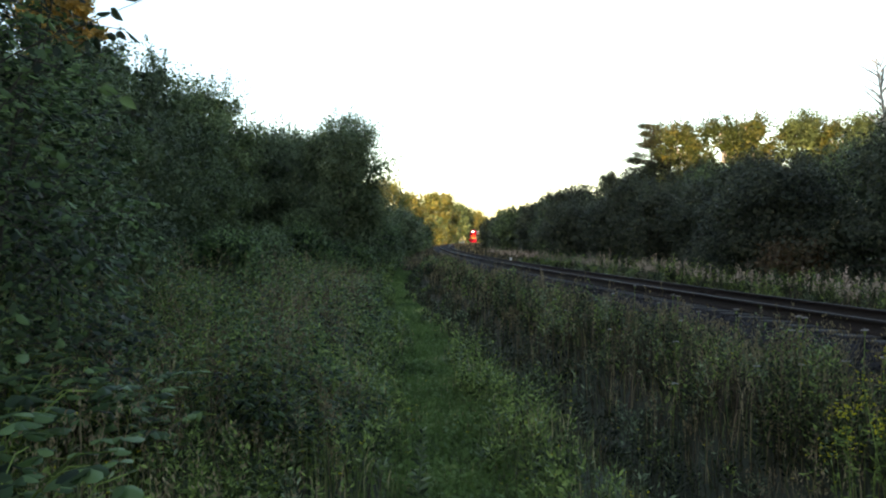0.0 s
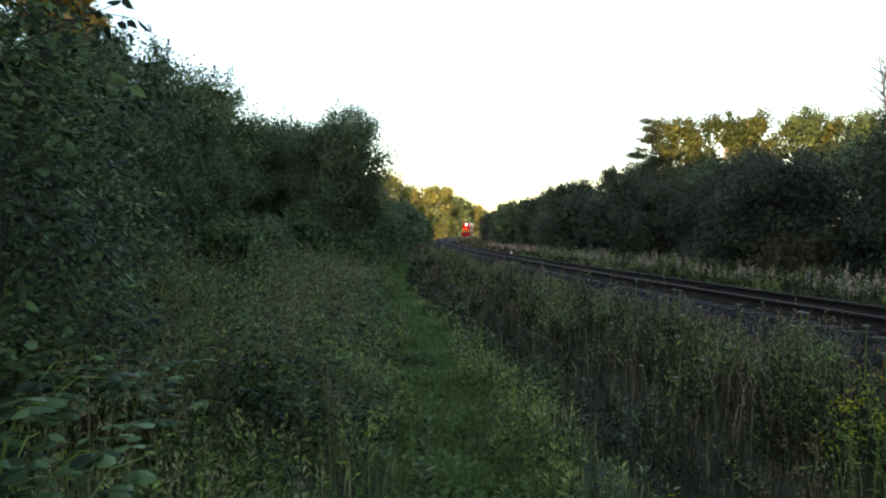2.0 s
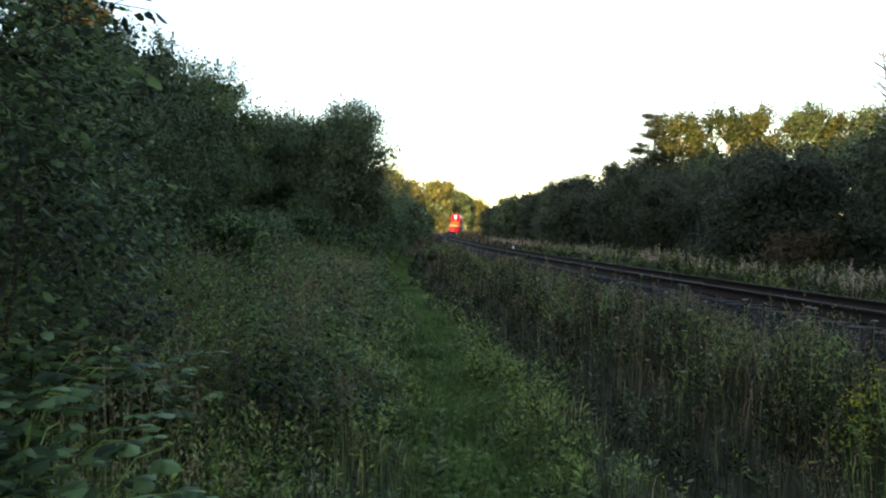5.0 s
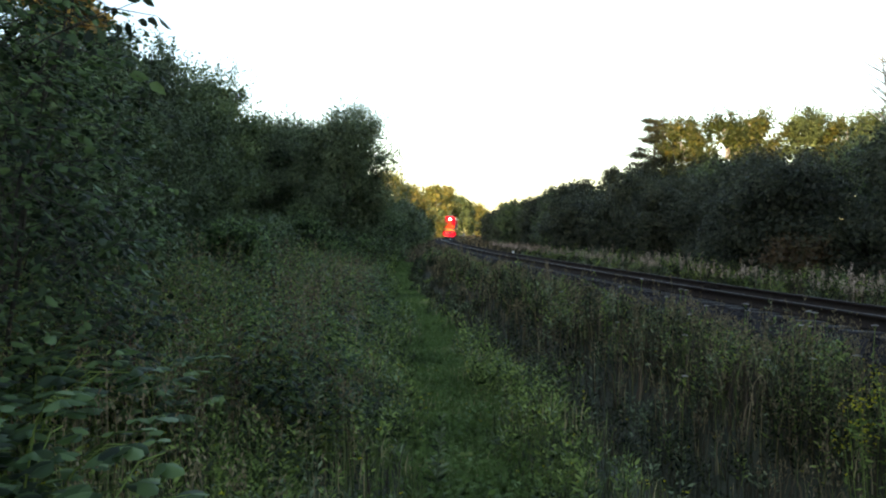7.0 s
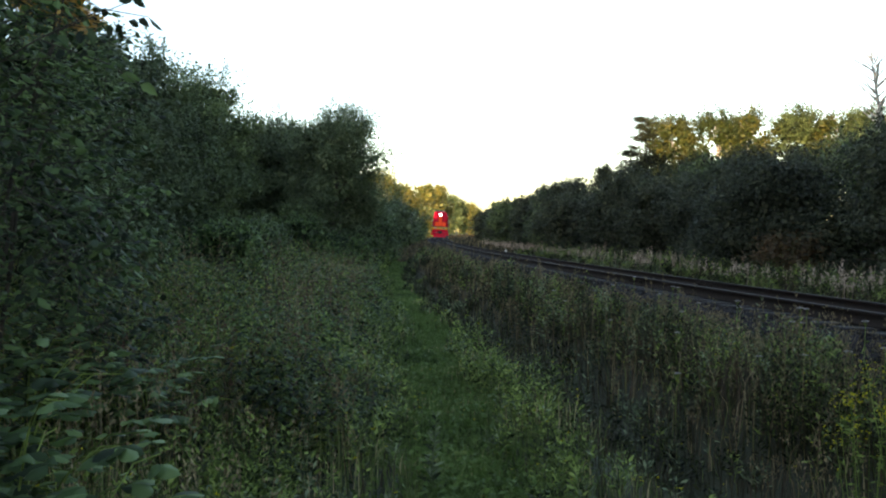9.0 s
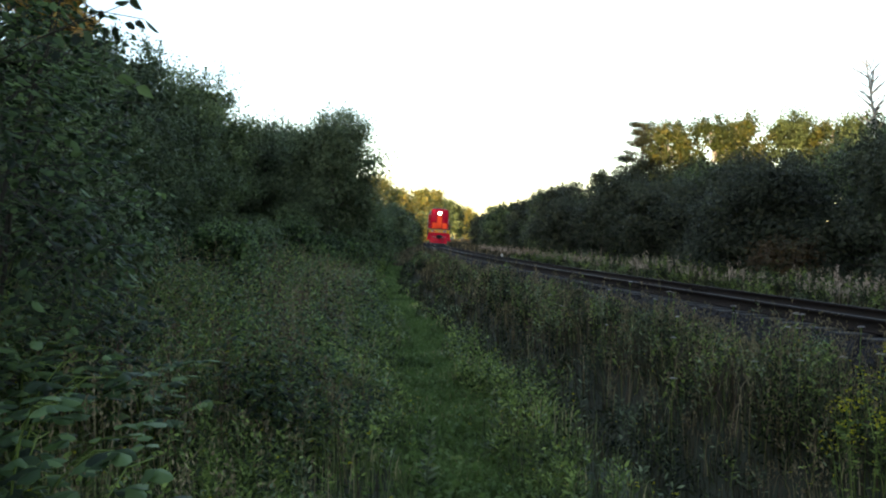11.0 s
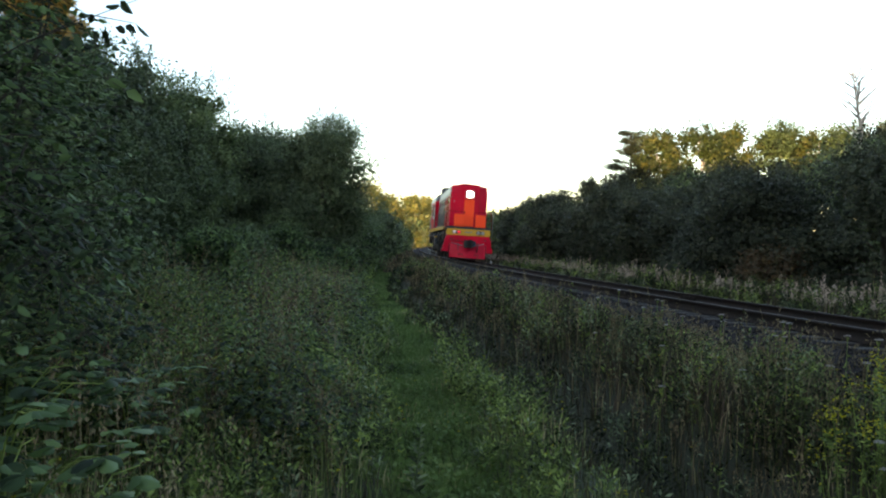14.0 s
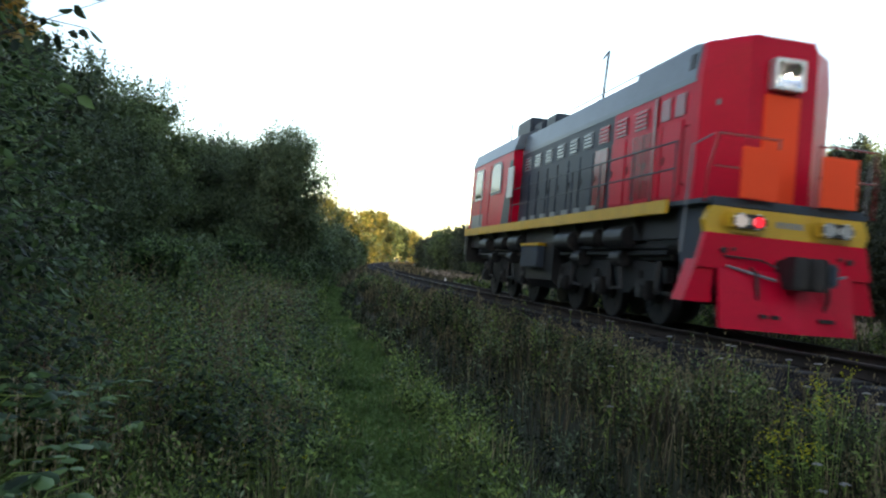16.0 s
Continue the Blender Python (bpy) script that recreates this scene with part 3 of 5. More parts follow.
def pine_tree(x, y, h):
    rng = np.random.default_rng(8)
    root = new("pine_tree")
    root.location = (x, y, float(ground_z(x, y)) - 0.1)
    tagged(root, "dark pine with flat spreading branches", "tree")
    w, c = Heap(), Heap()
    tube(w, np.array([[0, 0, 0], [0.1, 0, h * 0.5], [0, 0.1, h]]), [0.2, 0.13, 0.03], 6)
    for zb in np.linspace(0.45 * h, 0.98 * h, 42):
        a = rng.uniform(0, 6.28)
        ln = (1.15 - zb / h) * 3.4 + 0.6
        tip = np.array([math.cos(a) * ln, math.sin(a) * ln, zb + 0.25])
        b = np.linspace(0, 1, 4)[:, None]
        tube(w, np.array([0, 0, zb]) * (1 - b) + tip * b, np.linspace(0.05, 0.01, 4), 4)
        n = 330
        q = np.sqrt(rng.random(n))[:, None]
        at = np.array([0, 0, zb]) * (1 - q) + tip * q + rng.normal(size=(n, 3)) * np.array([0.28, 0.28, 0.1])
        leaves(c, rng, at, rng.normal(size=(n, 3)) + np.array([math.cos(a), math.sin(a), 0.4]), 0.26, 0.22)
    w.make("trunk", [BARK]).parent = root
    c.make("crown", [LEAF_DARK]).parent = root


pine_tree(19.2, 69, 11.2)


def dead_tree(x, y, h):
    rng = np.random.default_rng(21)
    root = new("dead_tree")
    root.location = (x, y, float(ground_z(x, y)) - 0.1)
    tagged(root, "bare leafless pale tree top above the bushes", "tree")
    w = Heap()
    tube(w, np.array([[0, 0, 0], [0.1, 0, h * 0.6], [-0.5, 0, h]]), [0.16, 0.10, 0.025], 6)
    for i in range(40):
        f = 0.6 + 0.38 * i / 40
        zb = h * f
        a = rng.uniform(0, 6.28)
        ln = 0.7 + 2.2 * (1 - f)
        e = np.array([math.cos(a) * ln - 0.4 * f, math.sin(a) * ln, zb + ln * 0.9])
        b = np.linspace(0, 1, 4)[:, None]
        tube(w, np.array([-0.3 * f * f, 0, zb]) * (1 - b) + e * b + rng.normal(size=(4, 3)) * 0.05 * b, np.linspace(0.04, 0.014, 4), 4)
    w.make("trunk", [BARK_PALE]).parent = root


dead_tree(22.7, 38.5, 9.8)


def unseen_trees():
    """An unseen wood added behind the camera to keep the low sun off the ground."""
    rng = np.random.default_rng(31)
    for i in range(46):
        x = -105 + (i % 23) * 6.2 + rng.uniform(-1.2, 1.2)
        y = -55 - 9 * (i // 23) + rng.uniform(-2, 2)
        if abs(float(track_centre(y)) - x) < 6:
            continue
        # Taller on the left, to shade the slope and the far trees' feet.
        make_tree("alder_tree", x, y, (28.5 if x < -43 else 22.6) + rng.uniform(-1.5, 1.5), 5.2, 2100, 2.0, LEAF_DARK, "unseen tall tree added behind the viewpoint to block the low sun", "wood behind the viewpoint", 320 + i, 0.02, 60, spread=0.24, low=0.75)
    # an unseen ring of woodland, added to keep the bright horizon out of paint reflections
    h = Heap()
    n = 16000
    a = rng.uniform(math.radians(36), math.radians(324), n)
    r = rng.uniform(150, 215, n)
    top = 12 + 3 * np.sin(a * 23) + 2 * np.sin(a * 61)
    at = np.stack([np.sin(a) * r, np.cos(a) * r, top * np.sqrt(rng.random(n))], 1)
    leaves(h, rng, at, rng.normal(size=(n, 3)), rng.uniform(3.0, 5.0, n), 0.6)
    ob = h.make("surrounding_woodland", [LEAF_ALDER])
    tagged(ob, "unseen ring of woodland added to hide the bright horizon", "woodland", kind="stuff")


unseen_trees()


# ---- shrub beside the viewpoint ----
def near_shrub():
    rng = np.random.default_rng(11)
    root = new("alder_shrub")
    root.location = (-3.2, 4.7, float(ground_z(-3.2, 4.7)) - 0.05)
    tagged(root, "big broad-leaved shrub overhanging the path, glossy green leaves", "shrub")
    w, c = Heap(), Heap()
    spots, ways = [], []
    for i in range(18):
        a, f = rng.uniform(0, 6.28), rng.uniform(0.3, 1)
        tip = np.array([math.cos(a) * 0.9, math.sin(a) * 1.2, 0.6 + 3.6 * f])
        t = np.linspace(0, 1, 7)[:, None]
        tube(w, np.array([rng.normal() * 0.15, rng.normal() * 0.15, 0]) * (1 - t) + tip * t + np.array([0, 0, 1.0]) * np.sin(t * math.pi) * 0.3 + rng.normal(size=(7, 3)) * 0.05 * t, np.linspace(0.02, 0.004, 7), 5)
    for i in range(2900):
        a, f = rng.uniform(0, 6.28), rng.random()
        reach = (0.7 + 0.5 * math.sin(math.pi * min(1.0, 0.2 + f))) * math.sqrt(rng.uniform(0.2, 1.0)) * (1 + 0.16 * math.sin(5 * a + 9 * f))
        p0 = np.array([math.cos(a) * reach, math.sin(a) * reach * 1.3, 0.25 + 4.0 * f])
        d = unit(np.array([math.cos(a), math.sin(a), 0.15]) * 0.8 + rng.normal(size=3) * 0.55)
        ln = rng.uniform(0.18, 0.36)
        if i % 3 == 0:
            tube(w, np.array([p0 - d * 0.2, p0 + d * ln * 0.5 + [0, 0, 0.02], p0 + d * ln]), [0.004, 0.003, 0.002], 3)
        n = rng.integers(5, 9)
        alt = np.where(np.arange(n) % 2, 1, -1)[:, None]
        side = unit(np.cross(d, [0, 0, 1.0]))
        spots.append(p0 + d * (np.linspace(0.1, 1, n) * ln)[:, None])
        ways.append(d * 0.7 + side * alt * 0.7 + rng.normal(size=(n, 3)) * 0.3 + np.array([0, 0, -0.2]))
    at, al = np.concatenate(spots), np.concatenate(ways)
    leaves(c, rng, at, al, rng.uniform(0.04, 0.082, len(at)), 0.6, fine=True, droop=0.15, facing=np.array([0.35, -0.2, 0.9]))
    w.make("branchwork", [BARK]).parent = root
    c.make("foliage", [LEAF_BUSH]).parent = root
    # overhanging twig against the sky
    tw = Heap()
    p = np.array([[-2.15, 3.8, 2.47], [-1.95, 3.75, 2.56], [-1.62, 3.73, 2.70], [-1.40, 3.73, 2.66]]) - np.array(root.location)
    tube(tw, p, [0.005, 0.004, 0.003, 0.002], 4)
    tube(tw, p[1:3] + np.array([[0, 0, 0], [0.28, 0.05, 0.12]]), [0.004, 0.002], 3)
    tube(tw, np.array([p[1], p[1] + [0.3, 0.1, -0.1], p[1] + [0.45, 0.12, -0.2]]), [0.004, 0.003, 0.002], 3)
    twig = tw.make("twig", [BARK])
    twig.parent = root
    lf = Heap()
    q = np.concatenate([np.linspace(p[1], p[3], 12), np.linspace(p[2], p[2] + [0.2, 0.05, 0.12], 4), np.linspace(p[1], p[1] + [0.45, 0.12, -0.2], 6)])
    leaves(lf, rng, q, np.array([0.7, 0.1, -0.35]) + rng.normal(size=(len(q), 3)) * 0.5, rng.uniform(0.065, 0.10, len(q)), 0.55, fine=True, droop=0.12)
    ob = lf.make("leaves", [LEAF_BUSH])
    ob.parent = root


near_shrub()


# ---- undergrowth ----
def plant_height(x, y):
    """How tall the weeds stand: low on the trodden path, in the ditch and on the stones, high between."""
    u = track_centre(y) - x + 0.38 * bumps(x, y, 2.1)
    q = x - path_centre(y) + 0.12 * bumps(x + 5.0, y, 3.1)
    h = np.interp(q, [-6, -3.2, -1.6, -0.95, -0.5, -0.28, -0.1, 0.1, 0.28, 0.5, 0.9, 1.6], [1.0, 0.9, 0.75, 0.55, 0.32, 0.12, 0.1, 0.1, 0.13, 0.3, 0.4, 0.42])
    h = np.where(q > 0.8, np.interp(u, [-9, -4.2, -3.2, -2.3, -1.5, 1.9, 2.4, 3.0, 3.5, 4.0, 4.4, 4.8, 5.2, 5.6, 6.2], [0.6, 0.6, 0.45, 0.3, 0.03, 0.1, 0.34, 0.62, 0.6, 0.45, 0.28, 0.18, 0.22, 0.38, 0.45]), h)
    h = h * np.interp(y, [2.5, 6.5], [0.55, 1.0])
    return h * (1 + 0.28 * bumps(x, y, 1.9) + 0.22 * bumps(x + 3.0, y, 4.7))


def scatter(rng, n, y0, y1, x0, x1, power):
    """Points over the verge, thinning out with distance."""
    y = (y0 ** power + rng.random(n) * (y1 ** power - y0 ** power)) ** (1 / power)
    half = 0.66 * y + 1.5
    x = np.clip(rng.uniform(-1, 1, n) * half, -1e9, 1e9)
    k = (x > x0) & (x < x1 + 0 * y)
    return x[k], y[k]


def blades(heap, rng, base, h, width, lean=0.35, m=0):
    """Bent grass blades of three triangles each."""
    n = len(base)
    a = rng.uniform(0, 6.28, n)
    d = np.stack([np.cos(a), np.sin(a), 0 * a], 1)
    s = np.stack([-np.sin(a + 0.4), np.cos(a + 0.4), 0 * a], 1) * (width * 0.5).reshape(-1, 1)
    h = h.reshape(-1, 1)
    b = rng.uniform(0.1, 1.0, (n, 1)) * lean
    up = np.array([0, 0, 1.0])
    mid = base + up * h * 0.6 + d * h * b * 0.35
    tip = base + up * h * (1 - 0.35 * b) + d * h * b * 1.1
    v = np.stack([base - s, base + s, mid - s * 0.8, mid + s * 0.8, tip], 1)
    heap.add(v, np.arange(n)[:, None, None] * 5 + np.array([[0, 1, 3], [0, 3, 2], [2, 3, 4]]), m)


def on_ground(x, y):
    return np.stack([x, y, ground_z(x, y) - 0.01], 1)


def undergrowth():
    rng = np.random.default_rng(41)
    # grass
    h = Heap()
    x, y = scatter(rng, 170000, 2.2, 75, -14, 60, 0.35)
    u = track_centre(y) - x
    keep = ((u > 1.75 + 0.6 * rng.random(len(u))) | (u < -2.1)) & (u > -9) & (x > path_centre(y) - 7) & ((x > path_centre(y) - 0.45) | (rng.random(len(u)) < 0.5)) & (rng.random(len(u)) < np.interp(y, [3.0, 7.0], [0.45, 1.0]) * np.where((u > 3.9) & (u < 5.7), 0.55, 1.0))
    x, y = x[keep], y[keep]
    ph = plant_height(x, y)
    # Darker half-dry blades stand thickest in the ditch and colour in its shade.
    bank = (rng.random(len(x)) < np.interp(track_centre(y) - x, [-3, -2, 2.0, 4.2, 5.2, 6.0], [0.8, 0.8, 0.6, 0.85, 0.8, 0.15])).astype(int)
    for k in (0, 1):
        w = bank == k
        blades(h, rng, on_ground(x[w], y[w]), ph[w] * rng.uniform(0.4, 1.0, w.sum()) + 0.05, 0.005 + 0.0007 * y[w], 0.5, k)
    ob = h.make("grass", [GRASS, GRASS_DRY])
    tagged(ob, "green grass growing over the verge and the trodden path", "grass", kind="stuff")
    # short grass where the path runs on behind
    h = Heap()
    n = 16000
    y = rng.uniform(-14, 2.6, n)
    x = path_centre(y) + rng.uniform(-5, 5, n)
    blades(h, rng, on_ground(x, y), np.clip(plant_height(x, y), 0.1, 0.35) * rng.uniform(0.5, 1.1, n), np.full(n, 0.012), 0.6)
    ob = h.make("short_grass", [GRASS])
    tagged(ob, "short grass on the path behind the viewpoint", "grass", kind="stuff")
    # low turf of the path
    h = Heap()
    y = 3.0 + 47 * rng.random(34000) ** 1.6
    x = path_centre(y) + rng.normal(size=len(y)) * 0.27
    blades(h, rng, on_ground(x, y), rng.uniform(0.06, 0.2, len(x)), 0.005 + 0.0007 * y, 0.7)
    n = 16000
    y = 3.0 + 25 * rng.random(n) ** 1.8
    x = path_centre(y) + rng.normal(size=n) * 0.3
    at = on_ground(x, y) + np.stack([0 * x, 0 * x, rng.uniform(0.02, 0.14, n)], 1)
    leaves(h, rng, at, rng.normal(size=(n, 3)) * np.array([1, 1, 0.35]), rng.uniform(0.025, 0.06, n), 0.6)
    ob = h.make("path_turf", [TURF])
    tagged(ob, "short trampled grass and clover of the path", "grass", kind="stuff")
    # leafy weeds: a stem and whorls of leaves
    for name, mat, n, lsize, label, seed in (("weeds", WEED, 15000, 0.047, "leafy green weeds, nettles and herbs beside the path", 1), ("mugwort", SAGE, 3600, 0.05, "grey-green mugwort and wormwood among the weeds", 2)):
        rng = np.random.default_rng(50 + seed)
        h = Heap()
        x, y = scatter(rng, n * 3, 2.0, 48, -9, 60, 0.66)
        u, q = track_centre(y) - x, x - path_centre(y)
        keep = (np.abs(q) > 0.26 + 0.25 * rng.random(len(q))) & ((u < 3.9) | (u > 5.6) | (rng.random(len(q)) < 0.3)) & ((u > 2.4) | (u < -2.3)) & (u > -4.5) & (bumps(x, y, 2.6) + 0.5 * bumps(x + 9.0, y, 6.1) + 0.3 * rng.normal(size=len(q)) > -0.12) & ((y > 5.4) | (rng.random(len(q)) < 0.45))
        x, y = x[keep][:n], y[keep][:n]
        ph = plant_height(x, y) * rng.uniform(0.7, 1.15, len(x)) + 0.05
        base = on_ground(x, y)
        tilt = rng.normal(size=(len(x), 2)) * 0.12
        blades(h, rng, base, ph, np.full(len(x), 0.004), 0.6)
        k = 21
        f = np.linspace(0.05, 1.0, k)[None, :] ** 0.7 * np.ones((len(x), 1)) + rng.normal(size=(len(x), k)) * 0.03
        ang = np.arange(k)[None] * 2.4 + rng.uniform(0, 6.28, (len(x), 1))
        at = np.stack([base[:, 0:1] + tilt[:, 0:1] * f * ph[:, None] + 0.02 * np.cos(ang), base[:, 1:2] + tilt[:, 1:2] * f * ph[:, None] + 0.02 * np.sin(ang), base[:, 2:3] + f * ph[:, None]], -1).reshape(-1, 3)
        way = np.stack([np.cos(ang), np.sin(ang), 0.55 + rng.normal(size=ang.shape) * 0.45], -1).reshape(-1, 3)
        sz = (lsize * (1.25 - 0.7 * f) * rng.uniform(0.7, 1.4, f.shape) * (1 + 0.075 * y[:, None])).ravel()
        # Dark leaves crowd the ditch: its shade is put into the plant colour.
        shaded = np.repeat(rng.random(len(x)) < np.interp(track_centre(y) - x, [2.0, 3.5, 4.2, 5.3, 5.9], [0.5, 0.65, 0.92, 0.92, 0.0]), k)
        leaves(h, rng, at[~shaded], way[~shaded], sz[~shaded], 0.38, facing=np.array([0, 0, 0.9]))
        leaves(h, rng, at[shaded], way[shaded], sz[shaded], 0.33, 1, facing=np.array([0, 0, 0.9]))
        ob = h.make(name, [mat, WEED_SHADED if mat is WEED else mat])
        tagged(ob, label, "weeds", kind="stuff")
    # broad-leaved herbs left of the path
    rng = np.random.default_rng(58)
    h = Heap()
    y = 2.4 + 22 * rng.random(3600) ** 1.5
    x = path_centre(y) - 0.65 - np.abs(rng.normal(size=len(y))) * (1.1 + 0.09 * y)
    keep = (x > -0.62 * y - 0.8) & (y > 4.9) & (bumps(x, y, 2.3) + rng.normal(size=len(y)) * 0.4 > 0.1)
    x, y = x[keep], y[keep]
    base = on_ground(x, y)
    ph = plant_height(x, y) * rng.uniform(0.75, 1.2, len(x)) + 0.05
    k = 18
    f = np.sqrt(np.linspace(0.2, 1.0, k))[None] + rng.normal(size=(len(x), k)) * 0.03
    ang = np.arange(k)[None] * 2.4 + rng.uniform(0, 6.28, (len(x), 1))
    r = 0.05 + 0.09 * rng.random(ang.shape)
    at = np.stack([base[:, 0:1] + r * np.cos(ang), base[:, 1:2] + r * np.sin(ang), base[:, 2:3] + f * ph[:, None]], -1).reshape(-1, 3)
    way = np.stack([np.cos(ang), np.sin(ang), -0.1 + rng.normal(size=ang.shape) * 0.3], -1).reshape(-1, 3)
    sz = (rng.uniform(0.03, 0.07, f.shape) * (1 + 0.04 * y[:, None])).ravel()
    close = np.repeat(y < 7.5, k)
    leaves(h, rng, at[close], way[close], sz[close], 0.42, fine=True, droop=0.25, facing=np.array([0, 0, 1.0]))
    leaves(h, rng, at[~close], way[~close], sz[~close], 0.42, facing=np.array([0, 0, 1.0]))
    ob = h.make("broad_leaved_herbs", [LEAF_BUSH])
    tagged(ob, "broad-leaved green herbs and nettles left to grow wild", "weeds", kind="stuff")
    # dry stalks with brown seed heads
    rng = np.random.default_rng(61)
    h = Heap()
    x, y = scatter(rng, 14000, 2.6, 40, -7, 60, 0.6)
    u, q = track_centre(y) - x, x - path_centre(y)
    keep = (np.abs(q) > 0.7) & (((u > 2.0) & (u < 4.4) & (rng.random(len(x)) < 0.6)) | (q < -0.6) & (rng.random(len(x)) < 0.3))
    x, y = x[keep], y[keep]
    ph = plant_height(x, y) * rng.uniform(0.9, 1.45, len(x)) + 0.1
    base = on_ground(x, y)
    blades(h, rng, base, ph, 0.005 + 0.0006 * y, 0.5)
    k = 14
    f = rng.uniform(0.7, 1.0, (len(x), k))
    at = (base[:, None] + np.stack([rng.normal(size=f.shape) * 0.015, rng.normal(size=f.shape) * 0.015, f * ph[:, None]], -1)).reshape(-1, 3)
    leaves(h, rng, at, rng.normal(size=(len(at), 3)) * 0.5 + np.array([0, 0, 1.0]), np.repeat(0.024 + 0.0014 * y, k), 0.35)
    ob = h.make("dry_stalks", [DRY])
    tagged(ob, "dry brown grass stalks with seed heads", "dry grass", kind="stuff")
    # reddish dock stalks in loose groups beside the path
    rng = np.random.default_rng(64)
    h = Heap()
    y = 4.5 + 18 * rng.random(1300) ** 1.2
    x = path_centre(y) - 0.75 - np.abs(rng.normal(size=len(y))) * (0.6 + 0.09 * y)
    keep = bumps(x, y, 1.6) + 0.4 * rng.normal(size=len(y)) > 0.1
    x, y = x[keep], y[keep]
    base = on_ground(x, y)
    ph = plant_height(x, y) * rng.uniform(0.95, 1.4, len(x))
    blades(h, rng, base, ph, 0.007 + 0 * y, 0.25)
    k = 30
    f = rng.uniform(0.45, 1.0, (len(x), k))
    at = (base[:, None] + np.stack([rng.normal(size=f.shape) * 0.02, rng.normal(size=f.shape) * 0.02, f * ph[:, None]], -1)).reshape(-1, 3)
    leaves(h, rng, at, rng.normal(size=(len(at), 3)) * 0.7 + np.array([0, 0, 0.6]), 0.026, 0.5)
    ob = h.make("dock_stalks", [DOCK])
    tagged(ob, "reddish-brown dock stalks gone to seed", "weeds", kind="stuff")
    # rank grass beside the far track
    h = Heap()
    ss = 38 + 200 * rng.random(16000) ** 1.2
    side = rng.uniform(1.9, 6.5, len(ss)) * np.where(rng.random(len(ss)) < 0.62, -1, 1)
    c = canted(ss, side)
    pale = rng.random(len(ss)) < 0.4
    for k, w in ((0, ~pale), (1, pale)):
        blades(h, rng, on_ground(c[w, 0], c[w, 1]), rng.uniform(0.3, 0.72, w.sum()), 0.02 + 0.0011 * ss[w], 0.4, k)
    ob = h.make("rank_grass", [GRASS_DRY, DRY])
    tagged(ob, "rank half-dry grass beside the distant track", "grass", kind="stuff")
    # pale fluffy seed heads across the line
    rng = np.random.default_rng(62)
    h = Heap()
    y = 9 + 66 * rng.random(2600) ** 1.2
    clump = 0.5 + 0.5 * np.sin(y * 1.3) * np.sin(y * 0.37 + 1)
    keep = rng.random(len(y)) < 0.12 + 0.88 * clump ** 2
    y = y[keep]
    x = track_centre(y) + 2.9 + np.abs(rng.normal(size=len(y))) * 0.9
    ph = rng.uniform(0.28, 0.64, len(y)) + 0.35 * rng.random(len(y)) ** 6
    base = on_ground(x, y)
    blades(h, rng, base, ph, 0.01 + 0 * y, 0.1)
    k = 15
    f = rng.uniform(0.6, 1.0, (len(x), k))
    wd = 0.042 * (1.25 - f)
    at = (base[:, None] + np.stack([rng.normal(size=f.shape) * wd, rng.normal(size=f.shape) * wd, f * ph[:, None]], -1)).reshape(-1, 3)
    leaves(h, rng, at, rng.normal(size=(len(at), 3)) * 0.6 + np.array([0, 0, 1.0]), rng.uniform(0.04, 0.09, len(at)), 0.3)
    ob = h.make("seed_heads", [SEED])
    tagged(ob, "pale pinkish fluffy seed heads beyond the rails", "seed heads", kind="stuff")
    # small flowers: yellow dots over the weeds
    h = Heap()
    x, y = scatter(rng, 1500, 2.5, 16, -4, 8, 0.8)
    ph = plant_height(x, y)
    at = on_ground(x, y) + np.stack([0 * x, 0 * x, ph * rng.uniform(0.7, 1.05, len(x))], 1)
    keep = np.abs(track_centre(y) - x) > 2.6
    at = np.repeat(at[keep], 4, 0)
    leaves(h, rng, at, rng.normal(size=(len(at), 3)) * np.array([1, 1, 0.3]), 0.014, 0.8)
    ob = h.make("small_yellow_flowers", [PETAL_Y])
    tagged(ob, "tiny yellow flowers dotted among the weeds", "flowers", kind="stuff")


undergrowth()


def flower_clump(x, y, n, height, radius, seed):
    """A leafy plant with loose yellow flower heads."""
    rng = np.random.default_rng(seed)
    root = new("yellow_flower_clump")
    root.location = (x, y, float(ground_z(x, y)) - 0.02)
    tagged(root, "tall leafy plant with loose heads of yellow flowers", "flowering plant")
    g, fl = Heap(), Heap()
    for i in range(n):
        a, r = rng.uniform(0, 6.28), radius * math.sqrt(rng.random())
        top = np.array([math.cos(a) * r, math.sin(a) * r, height * rng.uniform(0.75, 1.1)])
        b = top * np.array([0.35, 0.35, 0])
        t = np.linspace(0, 1, 4)[:, None]
        tube(g, b * (1 - t) + top * t, [0.003, 0.003, 0.002, 0.0015], 3)
        k = 26
        f = rng.uniform(0.1, 0.95, (k, 1))
        leaves(g, rng, b * (1 - f) + top * f, rng.normal(size=(k, 3)) * np.array([1, 1, 0.5]), rng.uniform(0.025, 0.06, k), 0.32)
        k = 13
        pts = top + rng.normal(size=(k, 3)) * np.array([0.035, 0.035, 0.03])
        for j in range(3):
            leaves(fl, rng, pts, rng.normal(size=(k, 3)) * np.array([1, 1, 0.4]), 0.012, 0.9)
    g.make("stems_and_leaves", [WEED]).parent = root
    fl.make("blossoms", [PETAL_Y]).parent = root


flower_clump(2.52, 4.4, 13, 0.98, 0.22, 71)
flower_clump(3.05, 4.9, 12, 1.0, 0.25, 72)


